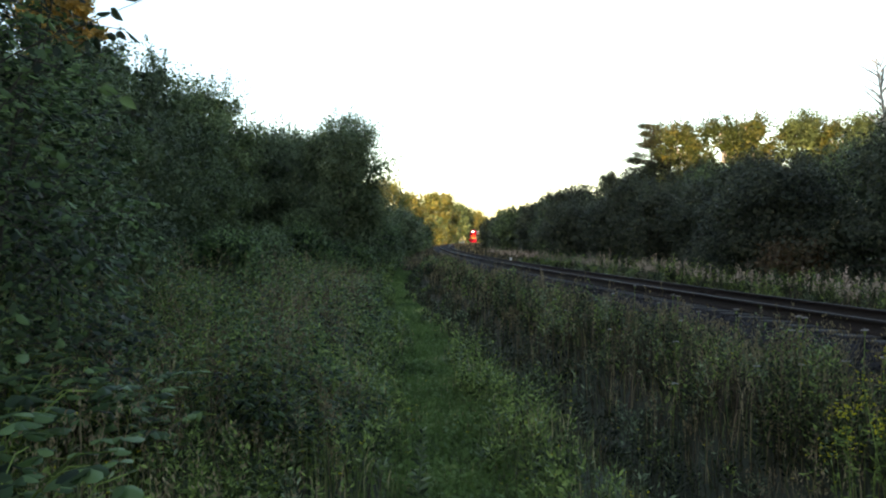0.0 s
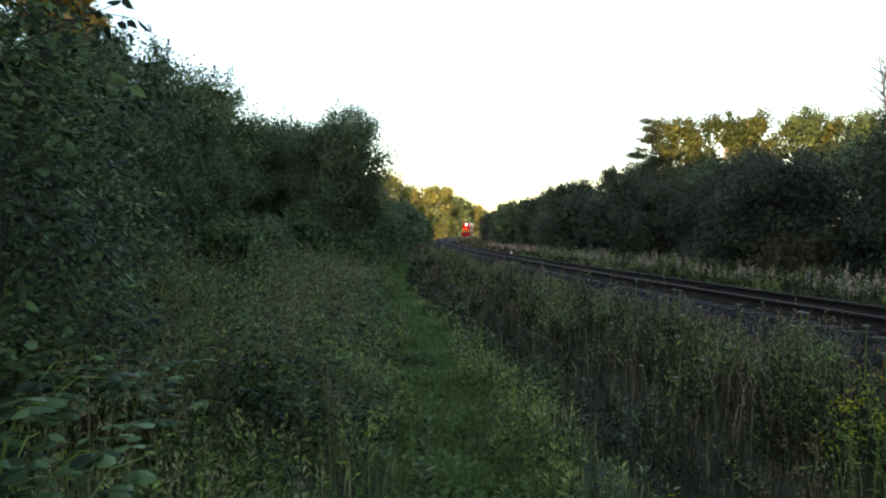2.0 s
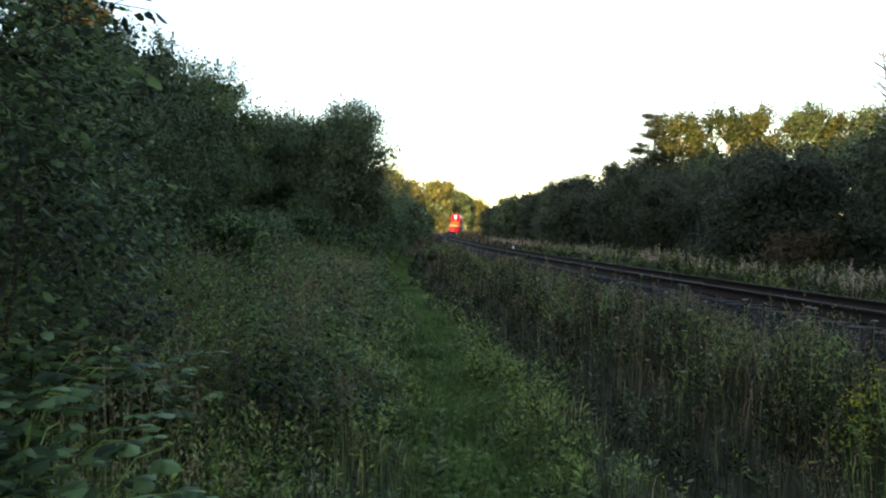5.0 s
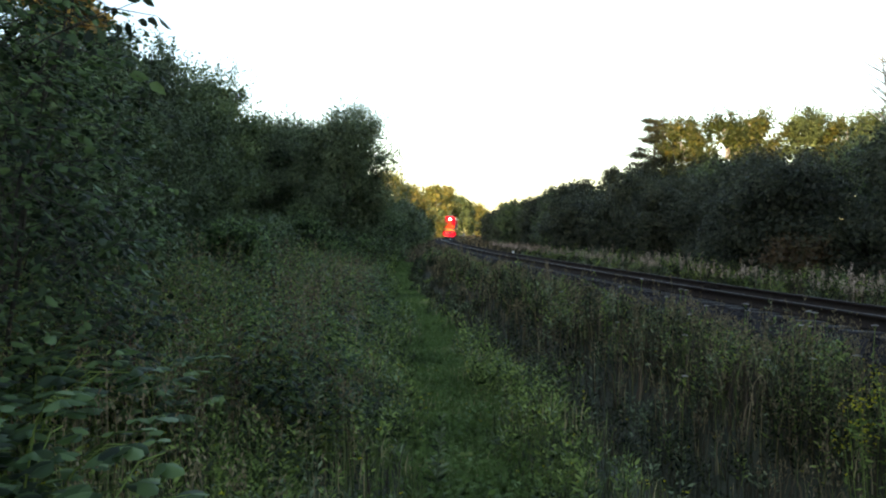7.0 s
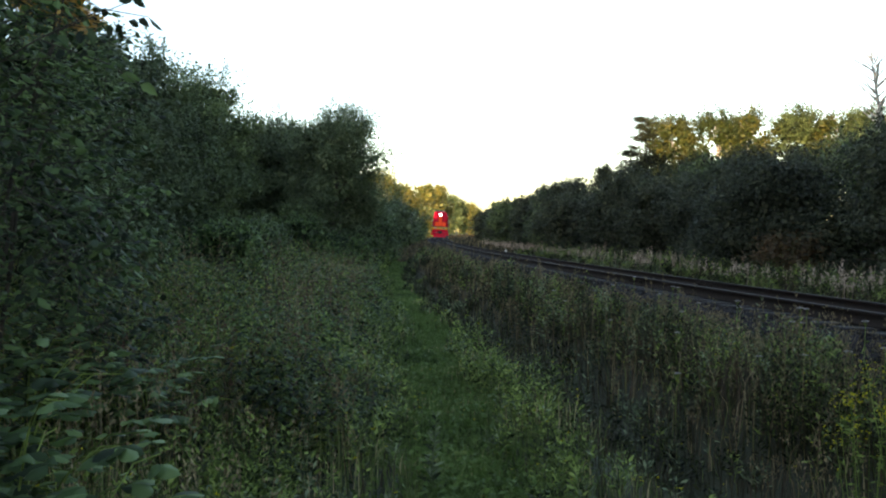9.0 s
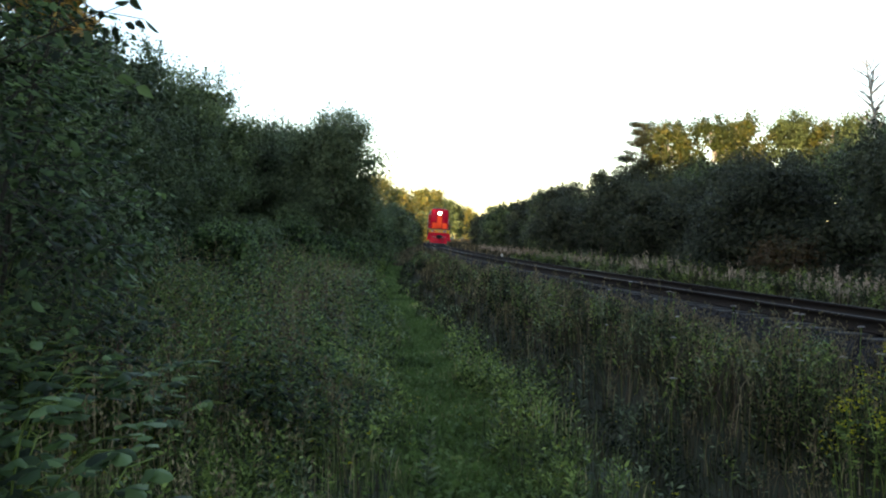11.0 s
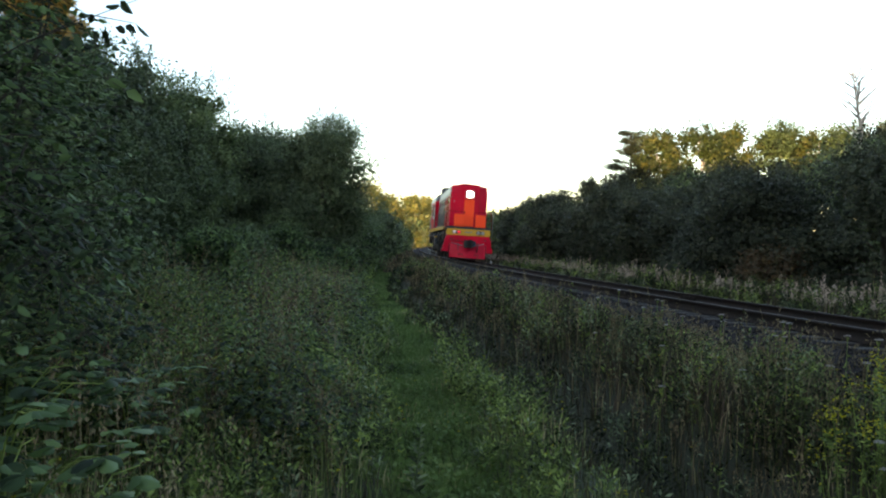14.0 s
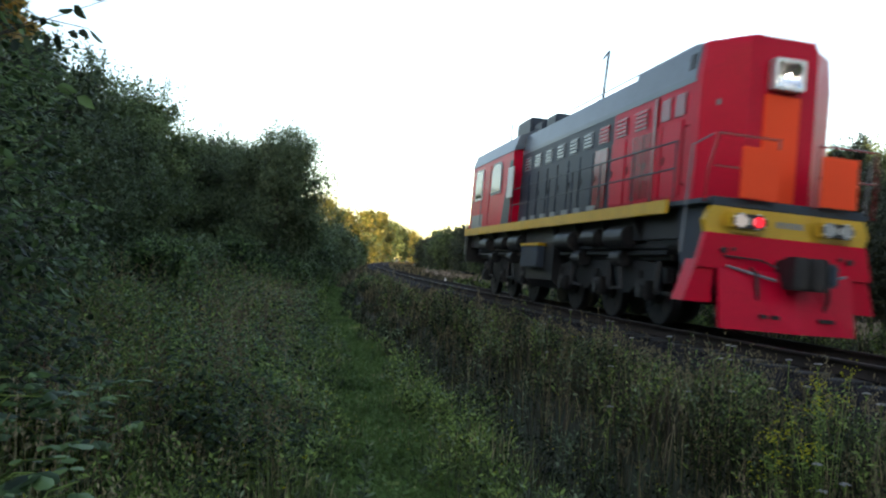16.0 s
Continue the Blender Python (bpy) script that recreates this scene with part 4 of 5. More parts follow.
def umbel(x, y, h, seed):
    rng = np.random.default_rng(seed)
    root = new("yarrow")
    root.location = (x, y, float(ground_z(x, y)) - 0.02)
    tagged(root, "tall stem with a flat white flower head", "flower", "white flower heads by the track")
    g, fl = Heap(), Heap()
    tube(g, np.array([[0, 0, 0], [0.02, 0.01, h * 0.5], [0.03, 0, h]]), [0.005, 0.004, 0.003], 4)
    n = 60
    a, r = rng.uniform(0, 6.28, n), 0.03 * np.sqrt(rng.random(n))
    at = np.stack([0.03 + np.cos(a) * r, np.sin(a) * r, h + 0.03 - r * 0.3], 1)
    for i in range(0, n, 6):
        tube(g, np.array([[0.03, 0, h - 0.04], at[i]]), [0.002, 0.001], 3)
    leaves(fl, rng, at, rng.normal(size=(n, 3)) * np.array([1, 1, 0.3]), 0.012, 0.9)
    k = 12
    f = rng.uniform(0.1, 0.85, (k, 1))
    leaves(g, rng, np.array([[0.02, 0, h]]) * f, rng.normal(size=(k, 3)), 0.06, 0.25)
    g.make("stem", [WEED]).parent = root
    fl.make("flower_head", [PETAL_W]).parent = root


rng_u = np.random.default_rng(81)
for i in range(34):
    yy = 4.4 + 9.0 * rng_u.random() ** 1.3
    xx = float(track_centre(yy)) - rng_u.uniform(2.5, 4.2)
    umbel(xx, yy, rng_u.uniform(0.5, 0.8), 400 + i)


def pale_sprig(x, y, h, seed, label):
    """A single upright plant with silvery leaves."""
    rng = np.random.default_rng(seed)
    root = new("mugwort_plant")
    root.location = (x, y, float(ground_z(x, y)) - 0.02)
    tagged(root, label, "plant")
    g = Heap()
    tube(g, np.array([[0, 0, 0], [0.02, 0, h * 0.5], [0.05, 0, h]]), [0.006, 0.005, 0.002], 4)
    k = 44
    f = np.linspace(0.15, 1, k)[:, None]
    a = np.arange(k) * 2.4
    leaves(g, rng, np.array([[0.04, 0, h]]) * f, np.stack([np.cos(a), np.sin(a), 0.6 + 0 * a], 1) + rng.normal(size=(k, 3)) * 0.2, 0.10 * (1.1 - 0.65 * f[:, 0]), 0.28, fine=True, droop=0.1)
    g.make("stem_and_leaves", [SAGE]).parent = root


pale_sprig(-0.05, 4.55, 0.52, 91, "silvery mugwort sprig at the edge of the path")
pale_sprig(1.62, 2.95, 0.55, 92, "silvery mugwort sprig above the ditch")
pale_sprig(-0.85, 4.9, 0.6, 93, "silvery mugwort sprig among the weeds")


def bramble(x, y, h, seed, n=16):
    """Arching canes with large toothed leaves."""
    rng = np.random.default_rng(seed)
    root = new("raspberry_bush")
    root.location = (x, y, float(ground_z(x, y)) - 0.02)
    tagged(root, "raspberry canes with large fresh green leaves", "bush", "raspberry canes by the path")
    g, lf = Heap(), Heap()
    for i in range(n):
        a = rng.uniform(0, 6.28)
        d = np.array([math.cos(a), math.sin(a), 0])
        t = np.linspace(0, 1, 6)[:, None]
        cane = d * 0.55 * t ** 1.5 * rng.uniform(0.5, 1.1) + np.array([0, 0, 1.0]) * h * rng.uniform(0.7, 1.1) * np.sin(t * 1.75)
        tube(g, cane, np.linspace(0.006, 0.003, 6), 4)
        for q in np.linspace(0.3, 1.0, 7):
            p0 = np.array([np.interp(q, t[:, 0], cane[:, j]) for j in range(3)])
            b = rng.uniform(0, 6.28)
            st = np.array([math.cos(b), math.sin(b), 0.25]) * 0.09
            tube(g, np.array([p0, p0 + st]), [0.002, 0.0015], 3)
            w = np.stack([st, st + np.cross(st, [0, 0, 1]) * 1.2, st - np.cross(st, [0, 0, 1]) * 1.2]) + np.array([0, 0, -0.02])
            leaves(lf, rng, np.repeat((p0 + st)[None], 3, 0), w, rng.uniform(0.06, 0.115, 3), 0.62, fine=True, droop=0.22, facing=np.array([0, 0, 1.2]))
    g.make("stem", [WEED]).parent = root
    lf.make("foliage", [LEAF_FRESH]).parent = root


for i, (x, y, h) in enumerate([(-1.15, 2.25, 0.75), (-1.55, 2.7, 0.95), (-1.9, 3.3, 0.95), (-2.3, 4.2, 0.9), (-1.7, 2.0, 1.0), (-1.75, 4.6, 0.7)]):
    bramble(x, y, h, 500 + i)


# ---- locomotive: x forward from the front beam, y to its left, z above the rail head ----
def box(x0, x1, y0, y1, z0, z1, bevel=0.015):
    bm = bmesh.new()
    bmesh.ops.create_cube(bm, size=1, matrix=Matrix.Translation(((x0 + x1) / 2, (y0 + y1) / 2, (z0 + z1) / 2)) @ Matrix.Diagonal((abs(x1 - x0), abs(y1 - y0), abs(z1 - z0), 1)))
    if bevel:
        bmesh.ops.bevel(bm, geom=bm.edges[:], offset=bevel, segments=2, affect="EDGES")
    return bm


def prism(outline, a, b, axis="x", bevel=0.0):
    """An outline carried from a to b along an axis: 'x' takes (y, z), 'y' takes (x, z), 'z' takes (x, y)."""
    bm = bmesh.new()

    def at(p, w):
        return (w, p[0], p[1]) if axis == "x" else (p[0], w, p[1]) if axis == "y" else (p[0], p[1], w)
    lo, hi = [bm.verts.new(at(p, a)) for p in outline], [bm.verts.new(at(p, b)) for p in outline]
    n = len(outline)
    bm.faces.new(lo[::-1])
    bm.faces.new(hi)
    for i in range(n):
        j = (i + 1) % n
        bm.faces.new((lo[i], lo[j], hi[j], hi[i]))
    bmesh.ops.recalc_face_normals(bm, faces=bm.faces[:])
    if bevel:
        bmesh.ops.bevel(bm, geom=bm.edges[:], offset=bevel, segments=2, affect="EDGES")
    return bm


def loft(sections):
    """Outlines of equal length joined one after the other."""
    bm = bmesh.new()
    rings = [[bm.verts.new(p) for p in s] for s in sections]
    n = len(rings[0])
    for a, b in zip(rings, rings[1:]):
        for i in range(n):
            j = (i + 1) % n
            bm.faces.new((a[i], a[j], b[j], b[i]))
    bm.faces.new(rings[0][::-1])
    bm.faces.new(rings[-1])
    bmesh.ops.recalc_face_normals(bm, faces=bm.faces[:])
    return bm


def disc(x, y, z, r, depth, axis="x", seg=24):
    bm = bmesh.new()
    turn = {"x": pose(x, y, z, 0, 90, 0), "y": pose(x, y, z, 90, 0, 0), "z": pose(x, y, z)}[axis]
    bmesh.ops.create_cone(bm, segments=seg, radius1=r, radius2=r, depth=depth, cap_ends=True, matrix=turn)
    bmesh.ops.bevel(bm, geom=[e for e in bm.edges if e.calc_face_angle(0) > 0.8], offset=min(r, depth) * 0.15, segments=2, affect="EDGES")
    return bm


def rod(points, r, seg=6):
    bm = bmesh.new()
    for a, b in zip(points, points[1:]):
        a, b = Vector(a), Vector(b)
        m = Matrix.Translation((a + b) / 2) @ (b - a).to_track_quat("Z", "Y").to_matrix().to_4x4()
        bmesh.ops.create_cone(bm, segments=seg, radius1=r, radius2=r, depth=(b - a).length + r, cap_ends=True, matrix=m)
    return bm


def join(*bms):
    out = bms[0]
    for b in bms[1:]:
        me = bpy.data.meshes.new("t")
        b.to_mesh(me)
        b.free()
        out.from_mesh(me)
        bpy.data.meshes.remove(me)
    return out


def round_window(x0, x1, z0, z1, r):
    """Outline of a window whose upper corners are rounded by r."""
    out = [(x0, z0), (x1, z0)]
    for cx, a0 in ((x1 - r, 0), (x0 + r, 90)):
        out += [(cx + r * math.cos(math.radians(a0 + d)), z1 - r + r * math.sin(math.radians(a0 + d))) for d in (0, 22.5, 45, 67.5, 90)]
    return out


LENGTH = 16.3
WHEEL_R = 0.525
AXLES = (-2.25, -4.25, -6.25, -9.31, -11.31, -13.31)
FIT = 0.955  # drawing size to true size


def make_locomotive():
    loco = new("locomotive")
    tagged(loco, "red and grey diesel locomotive with yellow trim and orange panels", "locomotive")
    # main frame
    part("frame", box(-LENGTH + 0.1, -0.12, -1.3, 1.3, 1.45, 1.98), BLACK, loco)
    part("walkway", box(-LENGTH, -0.05, -1.5, 1.5, 1.98, 2.06, 0.01), GREY, loco, "grey chequered walkway plate")
    for s in (-1, 1):
        part("side_sill", box(-LENGTH + 0.05, -1.1, s * 1.5, s * 1.56, 1.86, 2.10, 0.012), YELLOW, loco, "yellow side sill")
    # front beam
    part("buffer_beam", loft([[(0.0, -1.40, 1.5), (0.0, 1.40, 1.5), (0.0, 1.46, 1.72), (0.0, 1.36, 1.95), (0.0, -1.36, 1.95), (0.0, -1.46, 1.72)],
                              [(-0.14, -1.40, 1.5), (-0.14, 1.40, 1.5), (-0.14, 1.46, 1.72), (-0.14, 1.36, 1.95), (-0.14, -1.36, 1.95), (-0.14, -1.46, 1.72)]]), YELLOW, loco, "yellow-painted front beam")
    part("front_plate", prism([(-1.42, 1.53), (1.42, 1.53), (1.56, 0.98), (-1.56, 0.98)], -0.12, 0.012), RED, loco, "red front plate")
    for s in (-1, 1):
        part("step_guard", prism([(s * 1.22, 1.10), (s * 1.50, 1.10), (s * 1.70, 0.44), (s * 1.22, 0.44)], -0.42, -0.05), RED, loco, "red corner step guard")
        part("corner_step", box(-1.05, -0.45, s * 1.15, s * 1.55, 0.48, 0.53), BLACK, loco)
        part("corner_panel", prism([(-0.15, 1.98), (-1.1, 1.98), (-0.95, 1.1), (-0.45, 0.5), (-0.15, 0.5)], s * 1.2, s * 1.32, "y"), GREY, loco, "grey panel beside the steps")
        part("push_pole_bracket", disc(0.03, s * 1.12, 1.27, 0.05, 0.08), BLACK, loco)
        part("bolt", disc(0.03, s * 0.95, 1.30, 0.03, 0.06), BLACK, loco)
        part("brake_hose", rod([(0.04, s * 0.62, 1.02), (0.2, s * 0.64, 0.95), (0.24, s * 0.62, 0.62), (0.16, s * 0.56, 0.34)], 0.028), BLACK, loco, "black rubber brake hose")
    part("snow_plough", loft([[(0.02, -1.18, 1.0), (0.14, 0.0, 1.0), (0.02, 1.18, 1.0), (-0.05, 1.18, 1.0), (-0.05, -1.18, 1.0)],
                              [(0.20, -1.18, 0.07), (0.46, 0.0, 0.07), (0.20, 1.18, 0.07), (0.12, 1.18, 0.07), (0.12, -1.18, 0.07)]]), RED, loco, "red snow plough")
    for s in (-1, 1):
        part("plough_brace", rod([(0.05, s * 1.05, 1.03), (0.28, s * 0.35, 0.86)], 0.022), GREY_PALE, loco)
    for y, x in ((-0.54, 0.31), (-0.36, 0.345), (0.48, 0.32), (0.64, 0.29)):
        part("plough_slot", box(x - 0.02, x + 0.03, y - 0.06, y + 0.06, 0.27, 0.33, 0), BLACK, loco)
    coupler = part("coupler", join(box(-0.1, 0.35, -0.2, 0.2, 0.82, 1.2, 0.04), prism([(0.3, -0.28), (0.66, -0.32), (0.72, -0.13), (0.54, 0.0), (0.72, 0.16), (0.64, 0.30), (0.3, 0.28)], 0.74, 1.24, "z", 0.03)), BLACK, loco, "black knuckle coupler")
    part("coupler_face", box(0.42, 0.64, 0.28, 0.48, 0.82, 1.18, 0.04), GREY, coupler)
    part("uncoupling_lever", rod([(0.06, -1.1, 1.18), (0.10, -0.5, 1.16), (0.24, -0.3, 1.05)], 0.016), BLACK, loco)
    # marker lamp pods
    for s in (-1, 1):
        pod = part("lamp_pod", box(-0.02, 0.13, s * 0.78 - 0.39, s * 0.78 + 0.39, 1.56, 1.93, 0.08), YELLOW, loco, "yellow lamp pod")
        part("lamp_plate", box(0.10, 0.14, s * 0.78 - 0.29, s * 0.78 + 0.29, 1.63, 1.85, 0.06), BLACK, pod)
        for k, m in ((-0.15, LENS_WARM if s < 0 else LENS_OFF), (0.15, LENS_RED if s < 0 else LENS_OFF)):
            part("lens_ring", disc(0.14, s * 0.78 + k, 1.74, 0.125, 0.03), CHROME, pod)
            part("lens", disc(0.15, s * 0.78 + k, 1.74, 0.105 if m is not LENS_RED else 0.085, 0.03), m, pod)
    bars = [box(0.0, 0.006, -0.22 + 0.07 * i, -0.17 + 0.07 * i, 1.70, 1.80, 0) for i in range(7)]
    part("front_sill", box(-0.14, 0.01, -1.36, 1.36, 1.955, 2.10, 0.012), GREY, loco, "grey front sill")
    part("number_bars", join(*bars), GREY_PALE, loco, "pale lettering bars")
    # front hood
    hood = [(-1.22, 2.06), (1.22, 2.06), (1.22, 4.24), (1.15, 4.70), (0.6, 4.82), (-0.6, 4.82), (-1.15, 4.70), (-1.22, 4.24)]
    nose = [(-0.62, 2.06), (0.62, 2.06), (0.62, 4.10), (0.62, 4.66), (0.55, 4.79), (-0.55, 4.79), (-0.62, 4.66), (-0.62, 4.10)]
    tall, tall_nose = [(y, z + 0.09 if z > 4.5 else z) for y, z in hood], [(y, z + 0.09 if z > 4.5 else z) for y, z in nose]
    part("nose", loft([[(-0.42, y, z) for y, z in tall_nose], [(-0.85, y, z) for y, z in tall], [(-1.0, y, z) for y, z in tall]]), RED, loco, "red faceted nose")
    part("nose_trim", join(box(-0.88, -0.84, -1.17, -0.66, 3.86, 3.90, 0), box(-0.88, -0.84, 0.66, 1.17, 3.86, 3.90, 0)), RED_DARK, loco)
    part("number_plate_bar", box(-0.69, -0.66, -1.02, -0.80, 3.70, 3.80, 0.005), GREY_PALE, loco)
    part("hood_front", loft([[(-1.0, y, z) for y, z in hood], [(-4.3, y, z) for y, z in hood]]), RED, loco, "red engine hood")
    part("hood_rear", loft([[(-4.3, y, z) for y, z in hood], [(-10.8, y, z) for y, z in hood]]), GREY, loco, "dark grey engine hood")
    roof = [(-1.235, 4.14), (-1.235, 4.25), (-1.165, 4.715), (-0.6, 4.84), (0.6, 4.84), (1.165, 4.715), (1.235, 4.25), (1.235, 4.14), (0.9, 4.4), (-0.9, 4.4)]
    part("roof", loft([[(-3.45, y, z) for y, z in roof], [(-10.8, y, z) for y, z in roof]]), ROOF_SKYLIT, loco, "grey chamfered roof")
    high = [(y, z + 0.09 if z > 4.6 else z) for y, z in roof]
    part("raised_roof", loft([[(-1.02, y, z) for y, z in high], [(-3.45, y, z) for y, z in high]]), ROOF_SKYLIT, loco, "raised grey roof over the radiator")
    for s in (-1, 1):
        part("marker_opening", prism([(s * 1.20, 4.38), (s * 1.225, 4.38), (s * 1.20, 4.66), (s * 1.17, 4.66)], -1.30, -1.10), BLACK, loco)
    part("roof_cover", prism([(-1.1, 4.90), (-3.3, 4.90), (-3.3, 4.97), (-1.3, 4.97)], -0.6, 0.6, "y", 0.02), GREY, loco)
    part("nose_door", box(-0.43, -0.385, -0.33, 0.33, 2.14, 3.92, 0.012), ORANGE, loco, "fluorescent orange nose door")
    lamp = part("headlamp", join(box(-0.46, -0.23, -0.285, -0.215, 3.98, 4.50, 0.02), box(-0.46, -0.23, 0.215, 0.285, 3.98, 4.50, 0.02), box(-0.46, -0.232, -0.22, 0.22, 3.98, 4.04, 0.015), box(-0.46, -0.232, -0.22, 0.22, 4.44, 4.50, 0.015)),
                CHROME, loco, "square silver headlamp housing")
    bm = bmesh.new()
    bmesh.ops.create_grid(bm, x_segments=18, y_segments=18, size=0.22)
    for v in bm.verts:
        a, b = v.co.x, v.co.y
        v.co = (-0.40 + min(a * a + b * b, 0.062) / 0.40, a, 4.24 + b)
    for fc in bm.faces:
        fc.smooth = True
    part("reflector", bm, MIRROR, lamp, "silvered hollow reflector")
    bm = bmesh.new()
    bmesh.ops.create_uvsphere(bm, u_segments=14, v_segments=10, radius=0.034, matrix=pose(-0.30, 0, 4.24))
    part("bulb", bm, LENS_ON, lamp, "lit headlamp bulb")
    # hood sides: doors, louvres, small windows, grab rails
    for s in (-1, 1):
        y0 = s * 1.22
        for i in range(4):
            x = -1.35 - i * 0.75
            door = part("hood_door", box(x - 0.68, x, y0, y0 + s * 0.03, 2.2, 3.55, 0.01), RED, loco)
            part("latch", box(x - 0.62, x - 0.58, y0 + s * 0.03, y0 + s * 0.05, 2.8, 2.95, 0.005), BLACK, door)
        for i in range(8):
            x = -4.5 - i * 0.78
            door = part("hood_door", box(x - 0.70, x, y0, y0 + s * 0.03, 2.2, 3.50, 0.01), GREY if i not in (0,) else RED_DARK, loco)
            part("latch", box(x - 0.62, x - 0.58, y0 + s * 0.03, y0 + s * 0.05, 2.8, 2.95, 0.005), BLACK, door)
        for i in range(9):
            x = -2.62 - i * 0.90
            w = part("hood_window", box(x - 0.62, x - 0.1, y0, y0 + s * 0.025, 3.62, 4.0, 0.008), RED_DARK if i < 3 else GREY_PALE, loco)
            for k in range(4):
                part("louvre", box(x - 0.58, x - 0.14, y0 + s * 0.02, y0 + s * 0.04, 3.66 + 0.085 * k, 3.70 + 0.085 * k, 0.004), PANE if i > 2 else RED, w)
        for x in (-1.3, -1.82):
            part("hood_window", box(x - 0.36, x, y0, y0 + s * 0.025, 3.62, 4.02, 0.008), RED_DARK, loco)
        part("seam_post", box(-2.42, -2.30, y0, y0 + s * 0.05, 2.1, 4.1, 0.01), RED_DARK, loco)
        part("grab_rail", rod([(-1.15, y0 + s * 0.02, 3.4), (-1.15, y0 + s * 0.09, 3.38), (-1.15, y0 + s * 0.09, 2.4), (-1.15, y0 + s * 0.02, 2.38)], 0.013), RED_DARK, loco)
        part("grille", join(*[box(-2.45 + 0.1 * i, -2.40 + 0.1 * i, y0, y0 + s * 0.045, 2.25, 3.5, 0.004) for i in range(-8, 0)]), RED_DARK, loco)
        for i in range(7):
            part("kick_plate", box(-5.0 - 0.8 * i, -4.6 - 0.8 * i, s * 1.40, s * 1.43, 2.06, 2.24, 0.005), GREY_PALE, loco)
        # handrails along the walkway
        for z in (2.62, 3.08):
            part("handrail", rod([(-1.0, s * 1.5, z), (-10.6, s * 1.5, z)], 0.017), GREY, loco)
        for i in range(7):
            x = -1.0 - 1.6 * i
            part("stanchion", rod([(x, s * 1.5, 2.05), (x, s * 1.5, 3.08)], 0.016), GREY, loco)
        part("front_rail", rod([(0.12, s * 0.35, 2.06), (0.12, s * 0.35, 3.06), (0.12, s * 1.4, 3.06), (0.05, s * 1.5, 2.5), (0.0, s * 1.5, 2.0)], 0.018), RED_DARK, loco)
        part("warning_panel", box(0.14, 0.165, s * 0.70 + 0.03 - 0.335, s * 0.70 + 0.03 + 0.335, 2.09, 2.90, 0.01), ORANGE, loco, "fluorescent orange square panel")
        part("front_rail_bar", rod([(0.12, s * 0.35, 2.55), (0.12, s * 1.44, 2.55)], 0.015), RED_DARK, loco)
        part("corner_rail", rod([(0.05, s * 1.45, 3.05), (-0.25, s * 1.62, 2.9), (-0.4, s * 1.62, 1.2)], 0.016), GREY_PALE, loco)
    # cab
    cab = [(-1.5, 2.06), (1.5, 2.06), (1.5, 4.30), (1.36, 4.70), (0.7, 5.04), (-0.7, 5.04), (-1.36, 4.70), (-1.5, 4.30)]
    part("cab", loft([[(-10.8, y, z) for y, z in cab], [(-15.8, y, z) for y, z in cab]]), RED, loco, "red cab with grey skirt")
    for s in (-1, 1):
        part("cab_skirt", box(-15.48, -13.3, s * 1.5, s * 1.506, 2.1, 2.55, 0), GREY_PALE, loco)
        part("cab_stripe", prism([(-10.82, 2.1), (-11.7, 2.1), (-11.1, 4.0), (-10.82, 4.0)], s * 1.5, s * 1.506, "y"), GREY, loco)
        for x0, x1, z0, z1, r, m in ((-13.1, -11.9, 3.10, 4.10, 0.28, GREY_PALE), (-15.2, -14.2, 3.05, 4.10, 0.10, WHITE)):
            win = part("cab_window", prism(round_window(x0, x1, z0, z1, r), s * 1.50, s * 1.53, "y"), m, loco)
            part("pane", prism(round_window(x0 + 0.07, x1 - 0.07, z0 + 0.07, z1 - 0.07, r * 0.8), s * 1.52, s * 1.54, "y"), PANE, win)
        part("cab_door", box(-13.95, -13.3, s * 1.50, s * 1.52, 2.12, 4.1, 0.006), RED, loco)
        part("cab_grab_rail", rod([(-14.05, s * 1.51, 3.3), (-14.05, s * 1.58, 3.28), (-14.05, s * 1.58, 2.2), (-14.05, s * 1.51, 2.18)], 0.015), GREY_PALE, loco)
        part("wind_deflector", box(-10.95, -10.4, s * 1.56, s * 1.60, 2.85, 3.75, 0.015), WHITE, loco, "white open wind deflector")
        part("rear_handrail", rod([(-15.6, s * 1.5, 2.06), (-15.6, s * 1.5, 3.1), (-16.2, s * 1.5, 3.0), (-16.25, s * 1.5, 1.2)], 0.018), GREY_PALE, loco)
    croof = [(-1.52, 4.27), (-1.38, 4.72), (-0.71, 5.07), (0.71, 5.07), (1.38, 4.72), (1.52, 4.27), (1.0, 4.4), (-1.0, 4.4)]
    part("cab_roof", loft([[(-10.75, y, z) for y, z in croof], [(-15.9, y, z) for y, z in croof]]), ROOF_SKYLIT, loco, "dark grey cab roof")
    for x in (-9.2, -10.4):
        part("roof_vent", box(x - 0.8, x, -0.85, 0.1, 4.80, 5.18, 0.04), GREY, loco, "grey roof vent box")
    part("exhaust_box", box(-12.6, -11.2, -0.95, 0.3, 4.9, 5.42, 0.05), GREY, loco)
    part("fan_housing", disc(-2.3, 0, 4.99, 0.55, 0.1, "z", 28), GREY, loco)
    part("antenna", join(rod([(-6.0, -0.85, 4.75), (-5.85, -0.85, 6.0)], 0.03), rod([(-5.85, -0.85, 6.0), (-6.18, -0.85, 5.89)], 0.02), disc(-6.0, -0.85, 4.78, 0.12, 0.18, "z", 12)), GREY, loco, "thin roof antenna")
    part("antenna", join(rod([(-13.4, -0.9, 4.8), (-13.4, -0.9, 5.65)], 0.018), disc(-13.4, -0.9, 4.9, 0.07, 0.14, "z", 12)), GREY, loco)
